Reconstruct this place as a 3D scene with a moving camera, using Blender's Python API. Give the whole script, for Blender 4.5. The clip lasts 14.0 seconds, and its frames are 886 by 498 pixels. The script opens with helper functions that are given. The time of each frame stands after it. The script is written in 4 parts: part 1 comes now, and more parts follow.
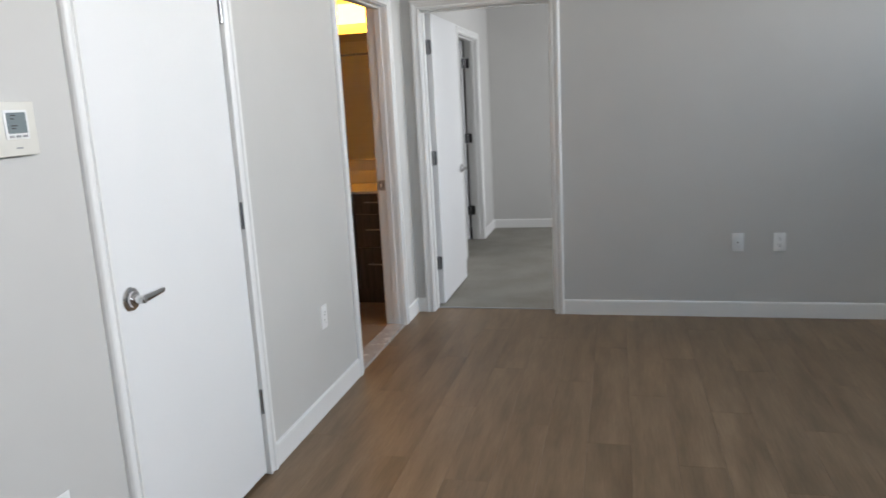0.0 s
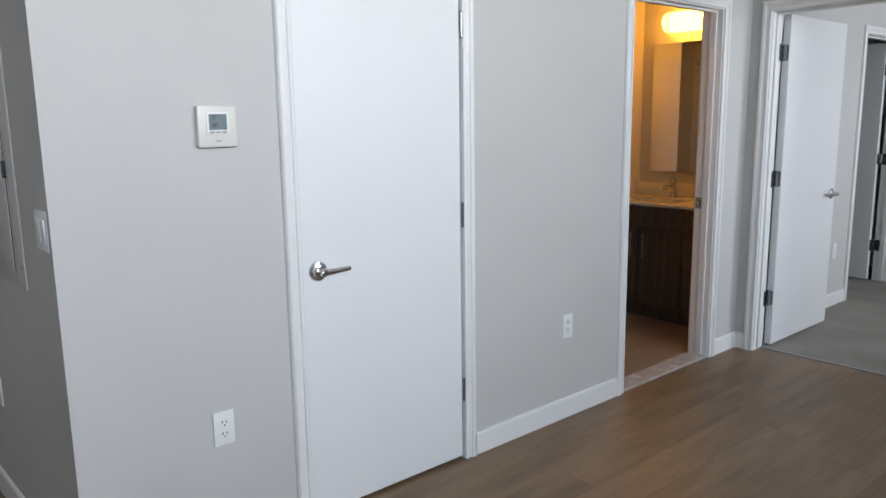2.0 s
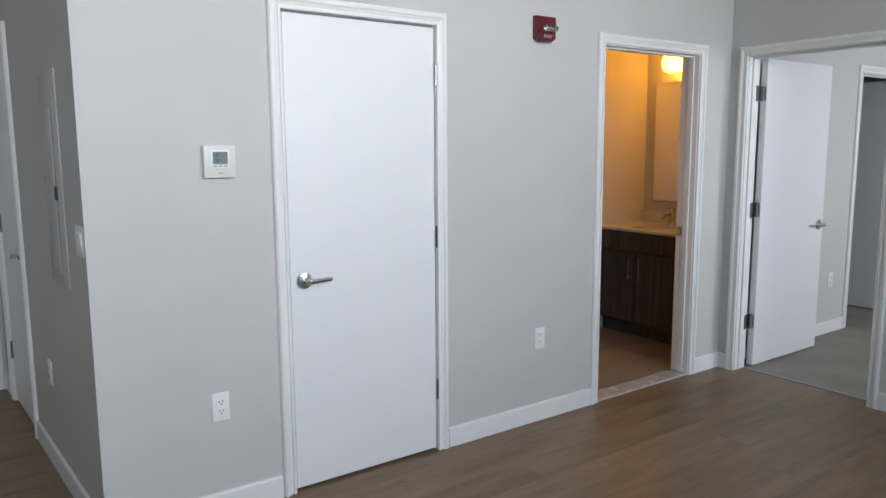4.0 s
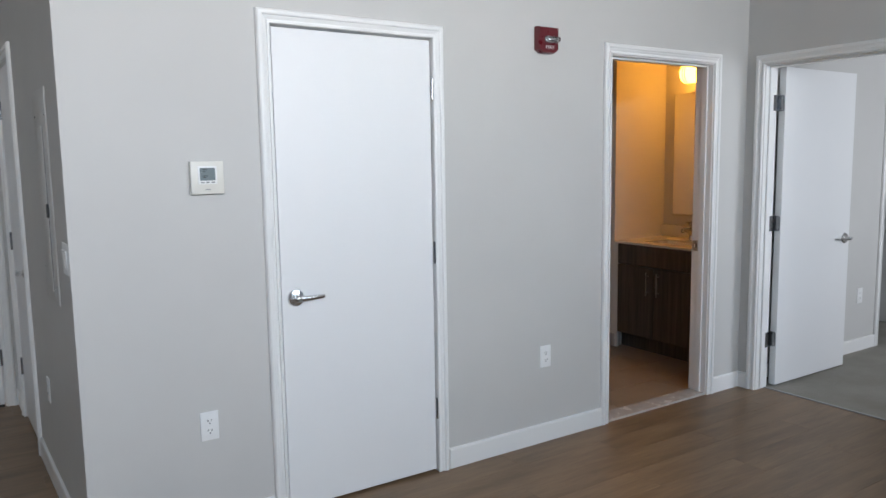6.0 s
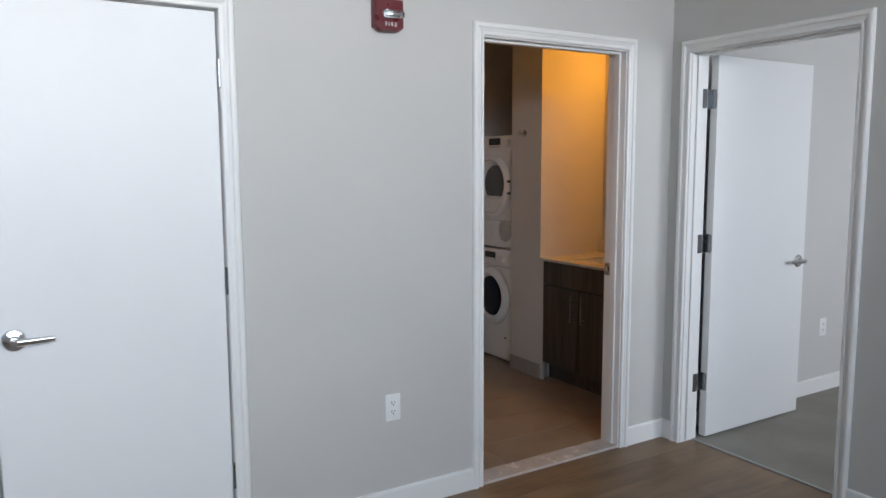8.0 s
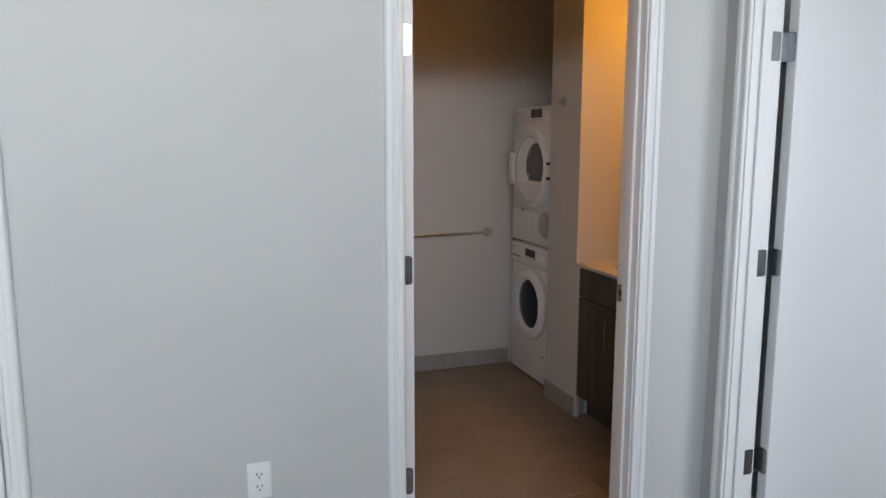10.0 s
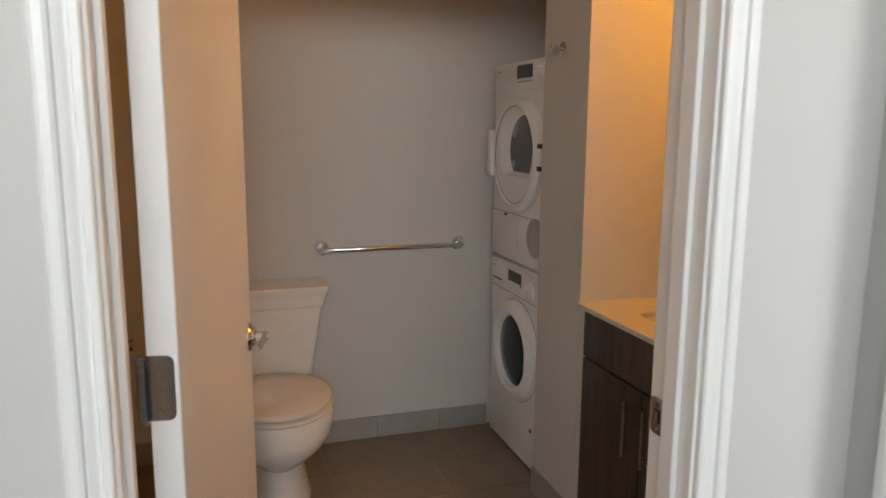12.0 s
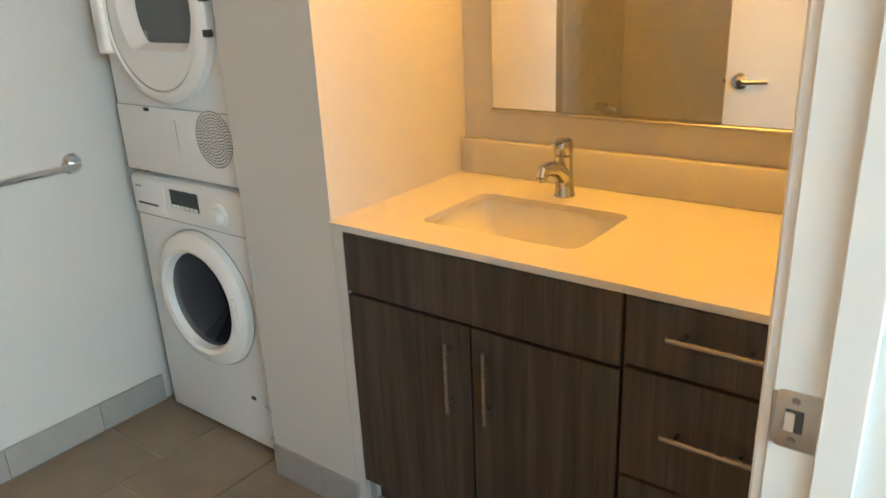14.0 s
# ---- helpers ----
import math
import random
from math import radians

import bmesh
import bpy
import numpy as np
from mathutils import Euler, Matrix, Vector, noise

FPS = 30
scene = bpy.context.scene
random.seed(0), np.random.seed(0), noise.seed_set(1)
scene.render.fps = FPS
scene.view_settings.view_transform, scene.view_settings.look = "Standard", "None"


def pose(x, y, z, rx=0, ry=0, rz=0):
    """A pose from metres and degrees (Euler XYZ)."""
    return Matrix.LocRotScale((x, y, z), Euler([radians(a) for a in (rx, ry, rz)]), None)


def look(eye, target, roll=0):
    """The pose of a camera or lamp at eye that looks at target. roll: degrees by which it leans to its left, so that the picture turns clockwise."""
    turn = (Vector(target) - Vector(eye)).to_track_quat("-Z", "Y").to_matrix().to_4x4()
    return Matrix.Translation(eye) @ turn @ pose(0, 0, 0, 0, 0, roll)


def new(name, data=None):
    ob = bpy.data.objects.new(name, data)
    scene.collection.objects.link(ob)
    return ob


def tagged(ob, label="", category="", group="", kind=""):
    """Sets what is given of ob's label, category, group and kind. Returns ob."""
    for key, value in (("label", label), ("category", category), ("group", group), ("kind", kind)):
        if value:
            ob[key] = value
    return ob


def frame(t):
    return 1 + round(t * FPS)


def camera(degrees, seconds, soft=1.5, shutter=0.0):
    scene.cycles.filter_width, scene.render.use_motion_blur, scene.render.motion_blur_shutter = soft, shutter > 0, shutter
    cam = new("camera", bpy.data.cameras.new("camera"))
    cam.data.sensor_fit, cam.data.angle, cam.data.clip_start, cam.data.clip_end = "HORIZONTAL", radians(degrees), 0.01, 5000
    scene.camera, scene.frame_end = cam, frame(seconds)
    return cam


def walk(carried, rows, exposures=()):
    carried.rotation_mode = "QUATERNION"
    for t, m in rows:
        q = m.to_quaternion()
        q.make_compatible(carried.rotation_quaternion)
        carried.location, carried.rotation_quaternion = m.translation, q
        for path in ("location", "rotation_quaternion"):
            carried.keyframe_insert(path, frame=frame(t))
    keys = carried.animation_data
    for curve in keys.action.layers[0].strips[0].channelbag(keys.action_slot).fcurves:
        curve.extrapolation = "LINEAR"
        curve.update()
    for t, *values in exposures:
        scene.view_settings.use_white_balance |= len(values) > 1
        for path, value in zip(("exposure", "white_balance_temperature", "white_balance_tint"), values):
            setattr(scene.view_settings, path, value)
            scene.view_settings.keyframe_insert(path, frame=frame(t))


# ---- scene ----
LAMP = 18.0
cam = camera(62.4, 14.0, shutter=0.25)
PATH = [
    (0, (1.042, -1.396, 1.457), (2.946, -0.928, 1.062), -3.0),
    (0.5, (1.132, -1.652, 1.449), (2.898, -0.788, 1.08), -3.8),
    (1, (1.242, -1.902, 1.43), (2.814, -0.715, 1.083), -2.8),
    (1.5, (1.371, -2.088, 1.43), (2.736, -0.687, 1.013), -1.4),
    (2, (1.532, -2.211, 1.455), (2.817, -0.718, 1.108), -0.8),
    (2.5, (1.617, -2.351, 1.51), (2.803, -0.766, 1.225), -1.3),
    (3, (1.605, -2.573, 1.508), (2.758, -0.965, 1.212), -0.4),
    (3.2, (1.58, -2.656, 1.499), (2.752, -1.059, 1.221), -0.7),
    (5.3, (1.52, -2.889, 1.5), (2.631, -1.249, 1.221), 0.7),
    (5.5, (1.562, -2.881, 1.487), (2.656, -1.227, 1.225), 0.2),
    (6, (1.722, -2.874, 1.491), (2.804, -1.209, 1.255), -0.9),
    (6.5, (1.929, -2.89, 1.491), (3.027, -1.236, 1.248), -0.7),
    (7, (2.2, -2.882, 1.488), (3.258, -1.205, 1.226), 0.1),
    (7.5, (2.491, -2.803, 1.499), (3.533, -1.113, 1.261), -0.3),
    (7.7, (2.626, -2.765, 1.498), (3.675, -1.078, 1.266), -0.3),
    (9.8, (3.961, -2.255, 1.511), (4.628, -0.392, 1.225), 0.1),
    (10, (4.06, -2.198, 1.511), (4.708, -0.329, 1.211), 0.1),
    (10.5, (4.292, -1.956, 1.492), (4.866, -0.068, 1.164), 0.5),
    (11, (4.521, -1.641, 1.472), (5.02, 0.267, 1.141), 0.6),
    (11.5, (4.692, -1.305, 1.462), (5.212, 0.597, 1.125), 0.0),
    (12, (4.817, -0.948, 1.45), (5.419, 0.929, 1.111), 0.4),
    (12.5, (4.853, -0.592, 1.424), (5.478, 1.268, 1.035), 0.0),
    (13, (4.909, -0.286, 1.385), (5.764, 1.469, 0.951), -0.4),
    (13.5, (4.911, -0.059, 1.385), (6.249, 1.326, 0.846), -2.1),
    (14, (4.841, -0.012, 1.375), (6.331, 1.133, 0.691), -2.6),
]
EXPOSURES = [
    (0.0, 0.2, 6750, 13), (0.5, 0.12, 6600, 12), (1.5, 0.06, 6400, 13), (2.5, -0.03, 6400, 13), (7.7, -0.06, 6400, 13), (10.0, 0.0, 6450, 12),
    (11.4, 0.2, 6600, 11), (12.0, 0.33, 7050, 11), (12.5, 0.56, 7500, 11), (13.0, 1.34, 6100, -4), (13.5, 1.46, 5300, -9), (14.0, 1.68, 5950, -7),
]
walk(cam, [(t, look(*p)) for t, *p in PATH], EXPOSURES)

# ---- world, sun, large lights ----
world = bpy.data.worlds.new("world")
scene.world = world
world.use_nodes = True
wn, wl = world.node_tree.nodes, world.node_tree.links
wn.clear()
sky = wn.new("ShaderNodeTexSky")
sky.sky_type, sky.sun_disc = "NISHITA", False
sky.sun_elevation, sky.sun_rotation = radians(40), radians(0)
back = wn.new("ShaderNodeBackground")
back.inputs["Strength"].default_value = 0.12
wout = wn.new("ShaderNodeOutputWorld")
wl.new(sky.outputs["Color"], back.inputs["Color"])
wl.new(back.outputs["Background"], wout.inputs["Surface"])

sun_data = bpy.data.lights.new("sun", "SUN")
sun_data.energy, sun_data.angle, sun_data.color = 3.0, radians(0.5), (1.0, 0.95, 0.88)
sun = new("sun", sun_data)
sun.matrix_world = look((0, 0, 0), (0, -math.cos(radians(40)), -math.sin(radians(40))))


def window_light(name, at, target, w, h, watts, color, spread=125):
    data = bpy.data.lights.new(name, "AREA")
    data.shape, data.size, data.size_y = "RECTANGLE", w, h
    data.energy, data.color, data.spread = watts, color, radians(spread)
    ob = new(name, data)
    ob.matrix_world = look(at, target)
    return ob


SKY = (0.42, 0.71, 1.0)       # stands in for light from the open sky, cools the lower walls
GROUND = (1.0, 0.97, 0.925)    # stands in for light thrown up from outside, warms the upper walls
# area lamps added at the unseen windows in place of real daylight
window_light("window_light", (2.4, -4.42, 2.27), (2.4, 0.0, 0.9), 6.4, 0.68, 41, SKY)
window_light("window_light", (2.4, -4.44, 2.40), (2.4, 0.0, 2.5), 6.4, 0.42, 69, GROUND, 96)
window_light("window_light", (7.6, -3.62, 1.62), (7.6, 0.0, 1.2), 1.6, 1.5, 45, (0.86, 0.93, 1.0))


# ---- materials ----
def nodes_of(name):
    m = bpy.data.materials.new(name)
    m.use_nodes = True
    nt = m.node_tree
    return m, nt, nt.nodes["Principled BSDF"]


def ramp_mix(nt, fac, a, b, lo=0.3, hi=0.7):
    r = nt.nodes.new("ShaderNodeValToRGB")
    r.color_ramp.elements[0].position, r.color_ramp.elements[0].color = lo, (*a, 1)
    r.color_ramp.elements[1].position, r.color_ramp.elements[1].color = hi, (*b, 1)
    nt.links.new(fac, r.inputs["Fac"])
    return r.outputs["Color"]


def coords(nt, scale=(1, 1, 1), kind="Object"):
    tc = nt.nodes.new("ShaderNodeTexCoord")
    mp = nt.nodes.new("ShaderNodeMapping")
    mp.inputs["Scale"].default_value = scale
    nt.links.new(tc.outputs[kind], mp.inputs["Vector"])
    return mp.outputs["Vector"]


def noise_of(nt, vec, scale, detail=4.0, rough=0.55):
    n = nt.nodes.new("ShaderNodeTexNoise")
    n.inputs["Scale"].default_value, n.inputs["Detail"].default_value = scale, detail
    n.inputs["Roughness"].default_value = rough
    nt.links.new(vec, n.inputs["Vector"])
    return n.outputs["Fac"]


def bump_of(nt, bsdf, height, strength, distance):
    b = nt.nodes.new("ShaderNodeBump")
    b.inputs["Strength"].default_value, b.inputs["Distance"].default_value = strength, distance
    nt.links.new(height, b.inputs["Height"])
    nt.links.new(b.outputs["Normal"], bsdf.inputs["Normal"])


def rough_of(nt, bsdf, fac, lo, hi):
    mr = nt.nodes.new("ShaderNodeMapRange")
    mr.inputs["To Min"].default_value, mr.inputs["To Max"].default_value = lo, hi
    nt.links.new(fac, mr.inputs["Value"])
    nt.links.new(mr.outputs["Result"], bsdf.inputs["Roughness"])


def painted(name, color, rough=0.5, vary=0.03, grain=220.0, bump=0.06, spec=0.5):
    m, nt, bsdf = nodes_of(name)
    v = coords(nt)
    big = noise_of(nt, v, 1.7, 5.0)
    dark = tuple(c * (1 - vary) for c in color)
    light = tuple(min(1, c * (1 + vary)) for c in color)
    nt.links.new(ramp_mix(nt, big, dark, light), bsdf.inputs["Base Color"])
    fine = noise_of(nt, v, grain, 2.0)
    bump_of(nt, bsdf, fine, bump, 0.002)
    rough_of(nt, bsdf, noise_of(nt, v, 9.0, 3.0), rough - 0.06, rough + 0.06)
    bsdf.inputs["Specular IOR Level"].default_value = spec
    return m


def metal(name, color, rough, brushed=False):
    m, nt, bsdf = nodes_of(name)
    bsdf.inputs["Metallic"].default_value = 1.0
    v = coords(nt, (1, 1, 14) if brushed else (1, 1, 1))
    n = noise_of(nt, v, 90.0, 3.0)
    nt.links.new(ramp_mix(nt, n, tuple(c * 0.9 for c in color), color), bsdf.inputs["Base Color"])
    rough_of(nt, bsdf, n, max(0.02, rough - 0.05), rough + 0.05)
    return m


def plain(name, color, rough=0.4, metallic=0.0, coat=0.0, spec=0.5, low=0.97):
    m, nt, bsdf = nodes_of(name)
    v = coords(nt)
    n = noise_of(nt, v, 30.0, 3.0)
    nt.links.new(ramp_mix(nt, n, tuple(c * low for c in color), color), bsdf.inputs["Base Color"])
    rough_of(nt, bsdf, n, max(0.02, rough - 0.03), rough + 0.03)
    bsdf.inputs["Metallic"].default_value = metallic
    bsdf.inputs["Coat Weight"].default_value = coat
    bsdf.inputs["Specular IOR Level"].default_value = spec
    return m


WALL = painted("wall_paint", (0.56, 0.55, 0.53), 0.6, 0.025, 260.0, 0.10, 0.35)
CEIL = painted("ceiling_paint", (0.80, 0.79, 0.77), 0.8, 0.02, 180.0, 0.15, 0.2)
TRIM = painted("trim_paint", (0.80, 0.795, 0.78), 0.38, 0.02, 140.0, 0.03)
DOORP = painted("door_paint", (0.79, 0.79, 0.79), 0.42, 0.015, 320.0, 0.05)
CHROME = metal("satin_chrome", (0.80, 0.80, 0.81), 0.14)
POLISHED = metal("polished_chrome", (0.58, 0.58, 0.57), 0.07)
HINGE = metal("hinge_steel", (0.31, 0.315, 0.325), 0.26, True)
NICKEL = metal("brushed_nickel", (0.50, 0.48, 0.45), 0.30, True)
PULL = metal("dark_nickel", (0.34, 0.32, 0.29), 0.28, True)
PORCELAIN = plain("porcelain", (0.80, 0.79, 0.76), 0.10, 0, 0.4)
SEAT = plain("toilet_seat_plastic", (0.74, 0.71, 0.66), 0.22)
ENAMEL = plain("white_enamel", (0.76, 0.76, 0.75), 0.34, low=0.985)
PLASTIC = plain("white_plastic", (0.83, 0.83, 0.82), 0.32)
CREAM = plain("cream_plastic", (0.72, 0.70, 0.64), 0.38)
GREYP = plain("grey_plastic", (0.32, 0.32, 0.32), 0.4)
BLACKP = plain("black_plastic", (0.02, 0.02, 0.022), 0.25)
SLOT = plain("dark_slot", (0.03, 0.03, 0.03), 0.6)
LCD = plain("lcd_grey", (0.20, 0.24, 0.25), 0.12, 0, 0.6, 0.9)
RED = plain("red_plastic", (0.12, 0.008, 0.014), 0.28, 0, 0.2)
QUARTZ = painted("white_quartz", (0.59, 0.575, 0.54), 0.16, 0.02, 500.0, 0.0)
LIGHTGROUT = painted("light_grout", (0.72, 0.70, 0.65), 0.85, 0.05, 300.0, 0.2)
RUBBER = plain("black_rubber", (0.02, 0.02, 0.02), 0.7)
GROUT = painted("grout", (0.36, 0.31, 0.25), 0.9, 0.06, 300.0, 0.2)


def glass_dark():
    m, nt, bsdf = nodes_of("dark_door_glass")
    bsdf.inputs["Base Color"].default_value = (0.004, 0.006, 0.014, 1)
    bsdf.inputs["Roughness"].default_value = 0.035
    bsdf.inputs["Specular IOR Level"].default_value = 0.22
    return m


def clear_glass(name, tint=(1, 1, 1)):
    m, nt, bsdf = nodes_of(name)
    bsdf.inputs["Base Color"].default_value = (*tint, 1)
    bsdf.inputs["Roughness"].default_value = 0.03
    bsdf.inputs["Transmission Weight"].default_value = 1.0
    return m


def mirror_mat():
    m, nt, bsdf = nodes_of("mirror_silver")
    bsdf.inputs["Base Color"].default_value = (0.86, 0.87, 0.86, 1)
    bsdf.inputs["Metallic"].default_value, bsdf.inputs["Roughness"].default_value = 1.0, 0.012
    return m


def lamp_mat():
    m, nt, bsdf = nodes_of("lit_opal_glass")
    bsdf.inputs["Base Color"].default_value = (0.9, 0.85, 0.75, 1)
    bsdf.inputs["Emission Color"].default_value = (1.0, 0.405, 0.045, 1)
    bsdf.inputs["Emission Strength"].default_value = LAMP
    return m


def wood_planks():
    m, nt, bsdf = nodes_of("vinyl_plank")
    info = nt.nodes.new("ShaderNodeObjectInfo")
    geo = nt.nodes.new("ShaderNodeNewGeometry")
    off = nt.nodes.new("ShaderNodeVectorMath")
    off.operation = "MULTIPLY_ADD"
    nt.links.new(info.outputs["Random"], off.inputs[0])
    off.inputs[1].default_value = (7.0, 19.0, 5.0)
    nt.links.new(geo.outputs["Position"], off.inputs[2])
    mp = nt.nodes.new("ShaderNodeMapping")
    mp.inputs["Scale"].default_value = (1.1, 6.5, 1.0)
    nt.links.new(off.outputs["Vector"], mp.inputs["Vector"])
    big = noise_of(nt, mp.outputs["Vector"], 1.6, 5.0, 0.6)
    mp2 = nt.nodes.new("ShaderNodeMapping")
    mp2.inputs["Scale"].default_value = (2.5, 60.0, 1.0)
    nt.links.new(off.outputs["Vector"], mp2.inputs["Vector"])
    fine = noise_of(nt, mp2.outputs["Vector"], 3.0, 6.0, 0.65)
    base = ramp_mix(nt, big, (0.150, 0.096, 0.054), (0.290, 0.195, 0.119), 0.28, 0.74)
    streak = ramp_mix(nt, fine, (0.84, 0.82, 0.80), (1.06, 1.05, 1.04), 0.3, 0.7)
    mix = nt.nodes.new("ShaderNodeMix")
    mix.data_type, mix.blend_type = "RGBA", "MULTIPLY"
    mix.inputs["Factor"].default_value = 1.0
    nt.links.new(base, mix.inputs["A"])
    nt.links.new(streak, mix.inputs["B"])
    hue = nt.nodes.new("ShaderNodeHueSaturation")
    mr = nt.nodes.new("ShaderNodeMapRange")
    mr.inputs["To Min"].default_value, mr.inputs["To Max"].default_value = 0.94, 1.06
    nt.links.new(info.outputs["Random"], mr.inputs["Value"])
    nt.links.new(mr.outputs["Result"], hue.inputs["Value"])
    nt.links.new(mix.outputs["Result"], hue.inputs["Color"])
    nt.links.new(hue.outputs["Color"], bsdf.inputs["Base Color"])
    rough_of(nt, bsdf, big, 0.34, 0.46)
    bsdf.inputs["Specular IOR Level"].default_value = 0.32
    bump_of(nt, bsdf, fine, 0.08, 0.001)
    return m


def laminate():
    m, nt, bsdf = nodes_of("dark_oak_laminate")
    geo = nt.nodes.new("ShaderNodeNewGeometry")
    info = nt.nodes.new("ShaderNodeObjectInfo")
    off = nt.nodes.new("ShaderNodeVectorMath")
    off.operation = "MULTIPLY_ADD"
    nt.links.new(info.outputs["Random"], off.inputs[0])
    off.inputs[1].default_value = (3.0, 11.0, 2.0)
    nt.links.new(geo.outputs["Position"], off.inputs[2])
    mp = nt.nodes.new("ShaderNodeMapping")
    mp.inputs["Scale"].default_value = (40.0, 40.0, 1.6)
    nt.links.new(off.outputs["Vector"], mp.inputs["Vector"])
    big = noise_of(nt, mp.outputs["Vector"], 1.0, 4.0, 0.6)
    mp2 = nt.nodes.new("ShaderNodeMapping")
    mp2.inputs["Scale"].default_value = (260.0, 260.0, 5.0)
    nt.links.new(off.outputs["Vector"], mp2.inputs["Vector"])
    fine = noise_of(nt, mp2.outputs["Vector"], 1.0, 4.0, 0.6)
    base = ramp_mix(nt, big, (0.032, 0.024, 0.018), (0.092, 0.072, 0.056), 0.32, 0.75)
    streak = ramp_mix(nt, fine, (0.65, 0.65, 0.65), (1.25, 1.22, 1.2), 0.3, 0.7)
    mix = nt.nodes.new("ShaderNodeMix")
    mix.data_type, mix.blend_type = "RGBA", "MULTIPLY"
    mix.inputs["Factor"].default_value = 1.0
    nt.links.new(base, mix.inputs["A"])
    nt.links.new(streak, mix.inputs["B"])
    nt.links.new(mix.outputs["Result"], bsdf.inputs["Base Color"])
    bsdf.inputs["Roughness"].default_value = 0.42
    bump_of(nt, bsdf, fine, 0.12, 0.0006)
    return m


def stone_tile(name, a, b, rough, scale=4.0):
    m, nt, bsdf = nodes_of(name)
    info = nt.nodes.new("ShaderNodeObjectInfo")
    geo = nt.nodes.new("ShaderNodeNewGeometry")
    off = nt.nodes.new("ShaderNodeVectorMath")
    off.operation = "MULTIPLY_ADD"
    nt.links.new(info.outputs["Random"], off.inputs[0])
    off.inputs[1].default_value = (13.0, 9.0, 5.0)
    nt.links.new(geo.outputs["Position"], off.inputs[2])
    n = noise_of(nt, off.outputs["Vector"], scale, 6.0, 0.62)
    nt.links.new(ramp_mix(nt, n, a, b, 0.28, 0.74), bsdf.inputs["Base Color"])
    rough_of(nt, bsdf, n, rough - 0.06, rough + 0.08)
    bump_of(nt, bsdf, noise_of(nt, geo.outputs["Position"], 160.0, 3.0), 0.06, 0.001)
    return m


def carpet_mat():
    m, nt, bsdf = nodes_of("grey_carpet")
    v = coords(nt)
    tuft = noise_of(nt, v, 420.0, 3.0, 0.7)
    big = noise_of(nt, v, 3.0, 4.0)
    mul = nt.nodes.new("ShaderNodeMath")
    mul.operation = "MULTIPLY"
    nt.links.new(tuft, mul.inputs[0])
    nt.links.new(big, mul.inputs[1])
    nt.links.new(ramp_mix(nt, mul.outputs["Value"], (0.25, 0.235, 0.205), (0.39, 0.37, 0.335), 0.1, 0.5), bsdf.inputs["Base Color"])
    bsdf.inputs["Roughness"].default_value = 0.95
    bsdf.inputs["Specular IOR Level"].default_value = 0.1
    bump_of(nt, bsdf, tuft, 0.7, 0.006)
    return m


PLANK = wood_planks()
LAMINATE = laminate()
TILE = stone_tile("floor_tile_stone", (0.195, 0.145, 0.102), (0.275, 0.213, 0.156), 0.36, 5.0)
BASETILE = stone_tile("base_tile_stone", (0.28, 0.265, 0.25), (0.36, 0.345, 0.33), 0.42, 5.0)
MARBLE = stone_tile("threshold_marble", (0.40, 0.375, 0.35), (0.53, 0.50, 0.475), 0.25, 9.0)
SUBWAY = stone_tile("glazed_wall_tile", (0.78, 0.77, 0.73), (0.83, 0.82, 0.78), 0.14, 2.0)
CARPET = carpet_mat()
GLASSD = glass_dark()
GLASS = clear_glass("clear_glass")
SMOKE = plain("smoked_glass", (0.085, 0.09, 0.095), 0.08)
MIRROR = mirror_mat()
LAMPGLASS = lamp_mat()


# ---- mesh helpers ----
def box(bm, x0, x1, y0, y1, z0, z1, bevel=0.0, segs=2):
    r = bmesh.ops.create_cube(bm, size=1.0)
    vs = r["verts"]
    bmesh.ops.scale(bm, vec=(abs(x1 - x0), abs(y1 - y0), abs(z1 - z0)), verts=vs)
    bmesh.ops.translate(bm, vec=((x0 + x1) / 2, (y0 + y1) / 2, (z0 + z1) / 2), verts=vs)
    if bevel:
        es = list({e for v in vs for e in v.link_edges})
        bmesh.ops.bevel(bm, geom=es, offset=bevel, segments=segs, affect="EDGES", profile=0.5)


def boxed(*args, **kw):
    bm = bmesh.new()
    box(bm, *args, **kw)
    return bm


def axis_matrix(at, axis):
    q = Vector((0, 0, 1)).rotation_difference(Vector(axis).normalized())
    return Matrix.Translation(at) @ q.to_matrix().to_4x4()


def lathe(bm, profile, at, axis, segs=40):
    """Revolves (radius, height) pairs about an axis through at."""
    m = axis_matrix(at, axis)
    rings = []
    for r, h in profile:
        if r < 1e-6:
            rings.append([bm.verts.new(m @ Vector((0, 0, h)))])
        else:
            rings.append([bm.verts.new(m @ Vector((r * math.cos(2 * math.pi * i / segs), r * math.sin(2 * math.pi * i / segs), h))) for i in range(segs)])
    for a, b in zip(rings, rings[1:]):
        for i in range(segs):
            j = (i + 1) % segs
            if len(a) == 1 and len(b) > 1:
                bm.faces.new((a[0], b[i], b[j]))
            elif len(b) == 1 and len(a) > 1:
                bm.faces.new((a[i], b[0], a[j]))
            elif len(a) > 1:
                bm.faces.new((a[i], b[i], b[j], a[j]))


